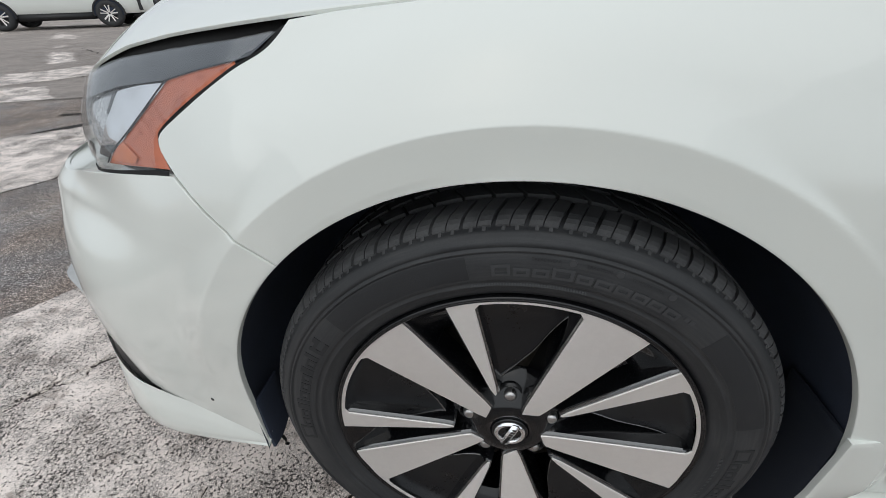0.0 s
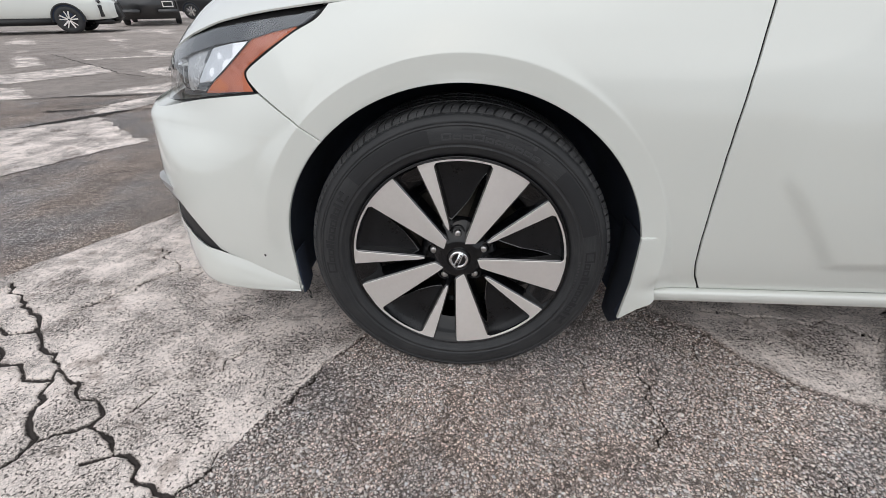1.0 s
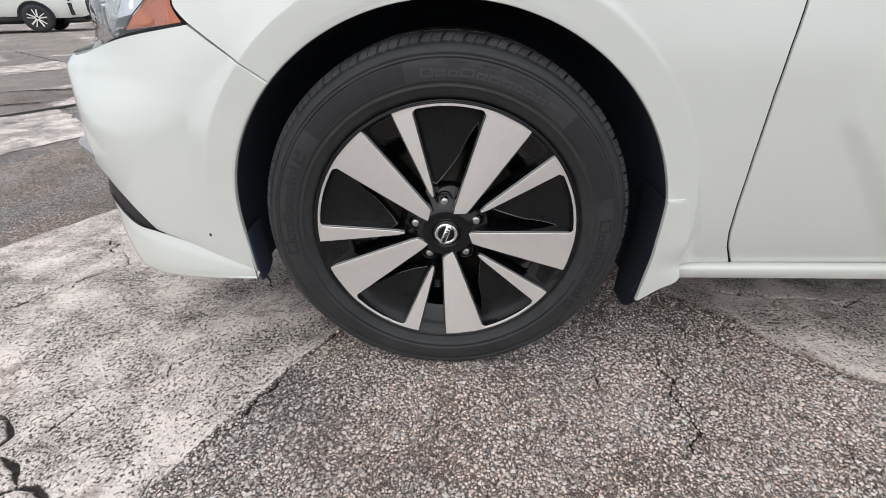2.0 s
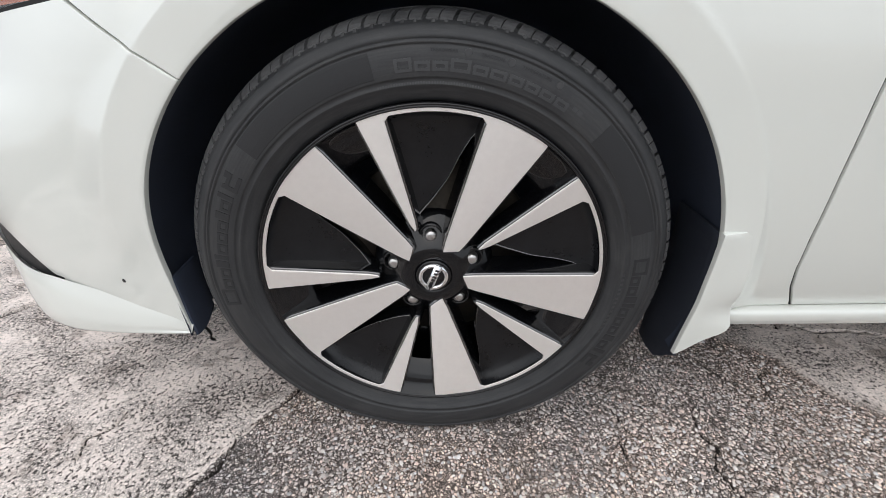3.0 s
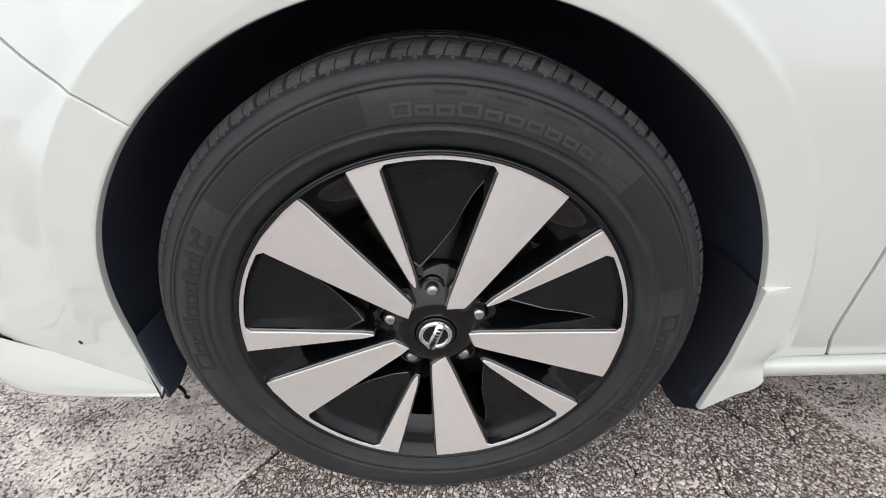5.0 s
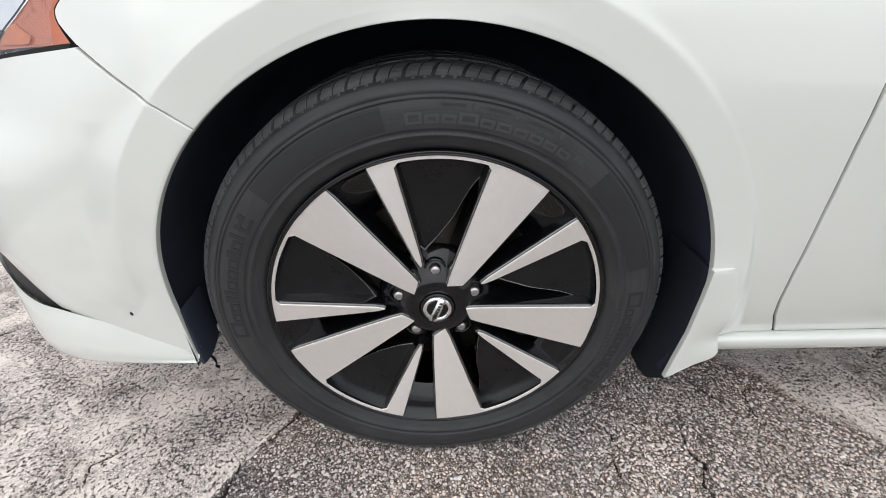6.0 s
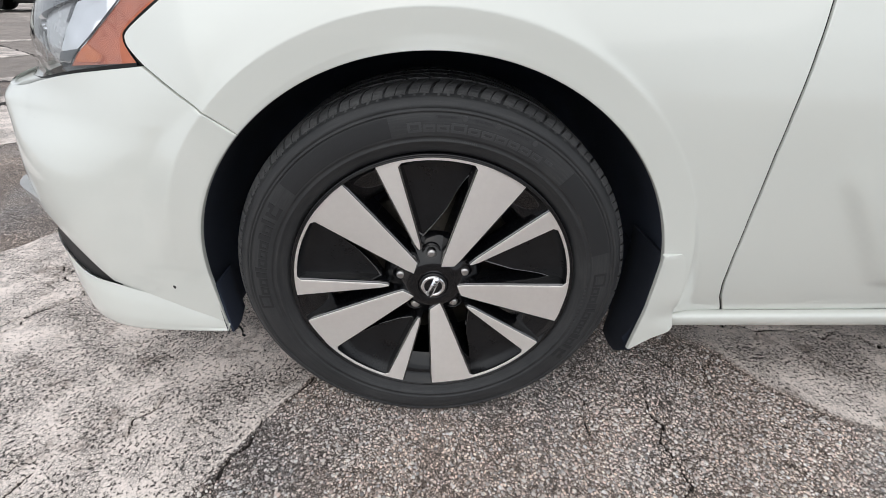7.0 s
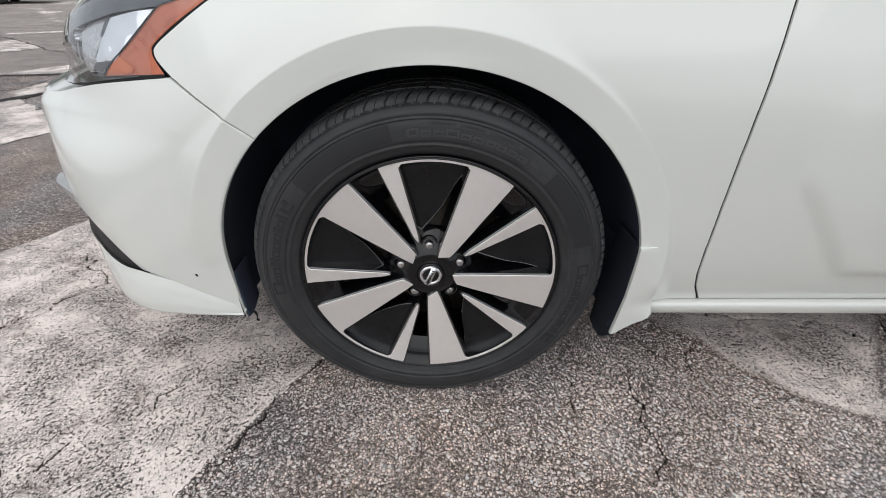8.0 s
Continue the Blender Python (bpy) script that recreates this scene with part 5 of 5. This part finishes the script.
# dark grille behind the side vent, and the light wing of the vent's frame
rails = np.stack([catmull([(-0.540, 0.034, 0.296), (-0.60, 0.056, 0.352), (-0.645, 0.088, 0.402), (-0.70, 0.15, 0.432), (-0.80, 0.31, 0.44)], 24),
                  catmull([(-0.540, 0.030, 0.280), (-0.60, 0.052, 0.302), (-0.645, 0.078, 0.326), (-0.70, 0.135, 0.35), (-0.80, 0.30, 0.37)], 24)])
vent = sheet("side_vent", np.swapaxes(catmull(rails, 7), 0, 1), black_plastic, car, "black ribbed side vent", hem=(0, 0, 0, 0))
p = np.stack([catmull([(-0.640, 0.100, 0.418), (-0.672, 0.118, 0.440), (-0.700, 0.135, 0.450), (-0.722, 0.165, 0.452)], 16),
              catmull([(-0.640, 0.080, 0.408), (-0.672, 0.093, 0.433), (-0.703, 0.110, 0.446), (-0.725, 0.142, 0.448)], 16),
              catmull([(-0.640, 0.083, 0.400), (-0.672, 0.097, 0.418), (-0.703, 0.115, 0.425), (-0.722, 0.146, 0.426)], 16),
              catmull([(-0.642, 0.090, 0.386), (-0.672, 0.106, 0.390), (-0.695, 0.126, 0.390), (-0.712, 0.152, 0.390)], 16)], 1)
sheet("vent_wing", p, satin_trim, car, "light satin vent surround", fold=0.006)

# the rest of the shell: far side, rear half, cabin, underbody
far = Matrix.Translation((0, 1.84, 0)) @ Matrix.Diagonal((1, -1, 1, 1))
for name in ("fender", "bumper", "front_door", "sill", "lower_lip", "wheel_arch_liner", "headlight", "lens"):
    src = bpy.data.objects[name]
    twin = new(name, src.data)
    twin.parent = car
    twin.matrix_local = far
    twin.visible_shadow = src.visible_shadow


def loft(name, stations, mat, parent, label="", n=40):
    """A closed shell through half-sections of (x, [(y, z)...]) from the lower edge to the middle line, mirrored about y = 0.92."""
    rows = []
    for x, half in stations:
        h = resampled(catmull(half, 30), 16)
        full = np.vstack([h, (h * np.array((-1, 1)) + np.array((1.84, 0)))[::-1][1:]])
        rows.append(np.insert(full, 0, x, axis=1))
    p = catmull(np.stack(rows), n)
    return link_mesh(name, p.reshape(-1, 3), grid_faces(*p.shape[:2]), mat, parent, label)


body = lambda x, y, low, belt, top: (x, [(y + 0.05, low), (y, low + 0.12), (y, belt - 0.3), (y + 0.05, belt), (y + 0.15, top), (0.92, top + 0.02)])
loft("rear_body", [body(1.585, 0.0, 0.22, 0.88, 0.93), body(2.4, 0.0, 0.22, 0.90, 0.96), body(3.1, 0.02, 0.24, 0.95, 1.02), body(3.6, 0.08, 0.30, 0.97, 1.05), body(3.88, 0.2, 0.38, 0.95, 1.03), body(3.95, 0.4, 0.45, 0.85, 0.92)], paint, car)
glass = lambda x, y, top: (x, [(0.10, 0.88), (0.10 + 0.5 * (y - 0.10), 0.88 + 0.5 * (top - 0.88)), (y, top - 0.03), (y + 0.12, top), (0.92, top + 0.03)])
loft("cabin_glass", [glass(0.42, 0.14, 0.93), glass(0.85, 0.24, 1.20), glass(1.30, 0.30, 1.40), glass(2.1, 0.32, 1.41), glass(2.75, 0.30, 1.25), glass(3.30, 0.20, 1.02)], dark_glass, car, "dark tinted cabin glass")
roof = lambda x, y, top: (x, [(y - 0.02, top - 0.04), (y + 0.02, top - 0.005), (y + 0.14, top + 0.015), (0.92, top + 0.045)])
loft("roof", [roof(1.22, 0.30, 1.375), roof(1.5, 0.31, 1.405), (2.1, roof(2.1, 0.32, 1.41)[1]), roof(2.45, 0.31, 1.36)], paint, car)
bm = bmesh.new()
for x0, x1, y0, y1, z0, z1 in ((0.46, 2.40, 0.06, 1.78, 0.20, 0.30), (-0.70, 0.46, 0.46, 1.38, 0.22, 0.58), (2.40, 3.6, 0.30, 1.54, 0.24, 0.40), (-0.56, -0.42, 0.15, 0.42, 0.24, 0.50), (0.44, 0.60, 0.06, 0.6, 0.22, 0.80)):
    bmesh.ops.create_cube(bm, size=1, matrix=Matrix.Translation(((x0 + x1) / 2, (y0 + y1) / 2, (z0 + z1) / 2)) @ Matrix.Diagonal((x1 - x0, y1 - y0, z1 - z0, 1)))
part("underbody", bm, liner_felt, car, "black underbody", smooth=False)
for x, y, turn in ((2.825, 0.0, 0), (0.0, 1.84, 180), (2.825, 1.84, 180)):
    other = copy_thing(wheel, pose(x, y, HUB[1], 0, 0, turn))
    other.parent = car


# ---------------------------------------------------------------- the far row of parked vehicles
def far_wheel(parent, at, r=0.35):
    ob = link_mesh("wheel", *lathe([(0.02, 0.20 * r / 0.35), (0.0, 0.235), (-0.005, 0.29), (0.02, r - 0.008), (0.05, r), (0.18, r), (0.2, r - 0.02)], 40), rubber, parent, "black tyre with silver multi-spoke rim")
    ob.location = at
    link_mesh("rim", *lathe([(0.015, 0.236), (0.01, 0.228), (0.03, 0.215), (0.07, 0.2), (0.07, 0.0)], 40), dark_paint, ob)
    for k in range(10):
        bm = bmesh.new()
        bmesh.ops.create_cube(bm, size=1, matrix=pose(0, 0, 0, 0, 72 * (k // 2) + (13 if k % 2 else -13), 0) @ pose(0, 0.02, 0.125, 6, 0, 0) @ Matrix.Diagonal((0.036 if k % 2 else 0.024, 0.02, 0.20, 1)))
        part("spoke", bm, machined, ob, smooth=False)
    return ob


def parked(name, label, at, heading):
    ob = thing(name, label, "car", group="parked vehicles of the far row")
    ob.matrix_world = Matrix.Translation(at) @ Matrix.Rotation(heading, 4, "Z")
    return ob


def shell(name, stations, mat, parent, label="", n=60):
    """A shell along local x through half-sections (x, [(y, z)...]) from the lower near edge over the top, mirrored about y = 0."""
    rows = []
    for x, half in stations:
        h = resampled(catmull(half, 30), 18)
        full = np.vstack([h, (h * np.array((-1, 1)))[::-1][1:]])
        rows.append(np.insert(full, 0, x, axis=1))
    p = np.stack(rows)
    p = np.stack([np.interp(np.linspace(0, len(p) - 1, n), np.arange(len(p)), p[:, i, k]) for i in range(p.shape[1]) for k in range(3)], -1).reshape(n, -1, 3)
    return link_mesh(name, p.reshape(-1, 3), grid_faces(*p.shape[:2]), mat, parent, label)


def suv(at, heading, name="compact_suv", label="white compact crossover parked across the lot", coat=paint):
    c = parked(name, label, at, heading)
    sec = lambda x, y, low, mid, top: (x, [(-y + 0.06, low), (-y, low + 0.10), (-y - 0.01, mid), (-y + 0.07, top), (-0.3, top + 0.05), (0, top + 0.06)])
    shell("body", [sec(-2.2, 0.70, 0.45, 0.75, 1.0), sec(-2.05, 0.84, 0.36, 0.75, 1.02), sec(-1.2, 0.90, 0.34, 0.75, 1.02), sec(0.0, 0.90, 0.34, 0.72, 1.0), sec(0.9, 0.90, 0.34, 0.72, 0.98), sec(1.5, 0.89, 0.34, 0.70, 0.93), sec(2.02, 0.85, 0.34, 0.66, 0.88), sec(2.34, 0.70, 0.36, 0.62, 0.80), sec(2.46, 0.47, 0.40, 0.58, 0.72)], coat, c)
    gl = lambda x, y, top: (x, [(-0.82, 0.98), (-(0.82 + y) / 2, (0.98 + top) / 2), (-y, top - 0.03), (-y + 0.15, top), (0, top + 0.02)])
    shell("cabin_glass", [gl(-2.0, 0.72, 1.1), gl(-1.6, 0.62, 1.42), gl(-0.4, 0.60, 1.50), gl(0.4, 0.62, 1.45), gl(1.15, 0.75, 1.02)], dark_glass, c)
    for sx in (-1.32, 1.32):
        for sy in (-1, 1):
            w = far_wheel(c, (sx, -0.935, 0.35), 0.35)
            if sy > 0:
                w.matrix_local = Matrix.Translation((sx, 0.935, 0.35)) @ Matrix.Rotation(math.pi, 4, "Z")
            # uncut body: the dark arch gap is painted as a black ring and disc
            a = np.radians(np.linspace(-100, 100, 30))
            arch = np.stack([np.stack([sx + r * np.sin(a), np.full(30, sy * y), 0.36 + r * np.cos(a)], -1) for r, y in ((0.365, 0.86), (0.37, 0.935), (0.405, 0.935), (0.418, 0.90))], 1)
            link_mesh("arch_gap_shade", arch.reshape(-1, 3), grid_faces(30, 4), black_plastic, c)
            hole = np.stack([np.stack([sx + r * np.sin(a), np.full(30, sy * 0.915), 0.36 + r * np.cos(a)], -1) for r in (0.01, 0.37)], 1)
            link_mesh("arch_well", hole.reshape(-1, 3), grid_faces(30, 2), liner_felt, c)
    bm = bmesh.new()
    for x0, x1, y, z0, z1 in ((-0.93, 0.93, 0.915, 0.22, 0.40),):
        bmesh.ops.create_cube(bm, size=1, matrix=Matrix.Translation(((x0 + x1) / 2, 0, (z0 + z1) / 2)) @ Matrix.Diagonal((x1 - x0, 2 * y, z1 - z0, 1)))
    bmesh.ops.bevel(bm, geom=bm.edges[:], offset=0.03, segments=2, affect="EDGES")
    part("sill_cladding", bm, black_plastic, c)
    bm = bmesh.new()
    bmesh.ops.create_cube(bm, size=1, matrix=pose(2.35, 0, 0.54, 0, -12, 0) @ Matrix.Diagonal((0.26, 0.86, 0.52, 1)))
    bmesh.ops.bevel(bm, geom=bm.edges[:], offset=0.06, segments=3, affect="EDGES")
    part("grille", bm, black_plastic, c, "large black grille")
    bm = bmesh.new()
    bmesh.ops.create_cube(bm, size=1, matrix=pose(2.10, 0, 0.28, 0, 0, 0) @ Matrix.Diagonal((0.46, 1.5, 0.14, 1)))
    bmesh.ops.bevel(bm, geom=bm.edges[:], offset=0.04, segments=2, affect="EDGES")
    part("chin", bm, black_plastic, c)
    for sy in (-1, 1):
        bm = bmesh.new()
        bmesh.ops.create_cube(bm, size=1, matrix=pose(2.15, sy * 0.795, 0.56, 0, 0, sy * 35) @ Matrix.Diagonal((0.05, 0.09, 0.30, 1)))
        part("fog_slot", bm, black_plastic, c, "black vertical fog lamp slot", smooth=False)
        bm = bmesh.new()
        bmesh.ops.create_cube(bm, size=1, matrix=pose(2.06, sy * 0.70, 0.80, 0, 25, -sy * 50) @ Matrix.Diagonal((0.10, 0.34, 0.09, 1)))
        bmesh.ops.bevel(bm, geom=bm.edges[:], offset=0.03, segments=2, affect="EDGES")
        part("headlight", bm, dark_glass, c, "dark glassy headlight")
    return c


def pickup(at, heading):
    c = parked("pickup_truck", "black pickup truck parked behind the crossover", at, heading)
    sec = lambda x, y, low, top: (x, [(-y + 0.04, low), (-y, low + 0.15), (-y, top - 0.2), (-y + 0.04, top), (-y + 0.15, top + 0.01), (0, top + 0.02)])
    shell("body", [sec(-2.9, 0.94, 0.46, 1.30), sec(-2.85, 0.97, 0.40, 1.32), sec(0.0, 0.98, 0.38, 1.32), sec(1.6, 0.98, 0.38, 1.25), sec(2.7, 0.92, 0.42, 1.18), sec(2.8, 0.85, 0.5, 1.1)], dark_paint, c)
    gl = lambda x, y, top: (x, [(-0.90, 1.28), (-(0.9 + y) / 2, (1.28 + top) / 2), (-y, top - 0.04), (-y + 0.15, top), (0, top + 0.02)])
    shell("cabin", [gl(-0.9, 0.80, 1.35), gl(-0.7, 0.70, 1.85), gl(0.6, 0.70, 1.86), gl(1.4, 0.82, 1.30)], dark_glass, c)
    bm = bmesh.new()
    bmesh.ops.create_cube(bm, size=1, matrix=Matrix.Translation((-2.93, 0, 0.66)) @ Matrix.Diagonal((0.02, 1.8, 0.9, 1)))
    part("tailgate", bm, dark_paint, c)
    for y in (-0.62, 0.62):
        bm = bmesh.new()
        bmesh.ops.create_cube(bm, size=1, matrix=Matrix.Translation((-3.02, y, 0.45)) @ Matrix.Diagonal((0.22, 0.66, 0.16, 1)))
        bmesh.ops.bevel(bm, geom=bm.edges[:], offset=0.03, segments=2, affect="EDGES")
        part("rear_bumper", bm, dark_paint, c, "dark bumper half")
    bm = bmesh.new()
    bmesh.ops.create_cube(bm, size=1, matrix=Matrix.Translation((-2.95, -0.66, 0.69)) @ Matrix.Diagonal((0.02, 0.36, 0.20, 1)))
    plate = part("plate_frame", bm, machined, c, "pale plate frame", smooth=False)
    bm = bmesh.new()
    bmesh.ops.create_cube(bm, size=1, matrix=Matrix.Translation((-2.963, -0.66, 0.69)) @ Matrix.Diagonal((0.01, 0.29, 0.13, 1)))
    part("plate_panel", bm, black_plastic, plate, smooth=False)
    for sx in (-1.9, 1.75):
        for sy in (-1, 1):
            w = far_wheel(c, (sx, -0.98, 0.40), 0.40)
            if sy > 0:
                w.matrix_local = Matrix.Translation((sx, 0.98, 0.40)) @ Matrix.Rotation(math.pi, 4, "Z")
    return c


def on_lot(x, y):
    return (x, y, float(rise(np.array(x), np.array(y))))


suv(on_lot(-13.23, 12.71), radians(27.4))
pickup(on_lot(-13.5, 19.05), radians(122))
suv(on_lot(-13.2, 24.3), radians(17.8), "dark_hatchback", "dark hatchback parked behind the black pickup", dark_paint)
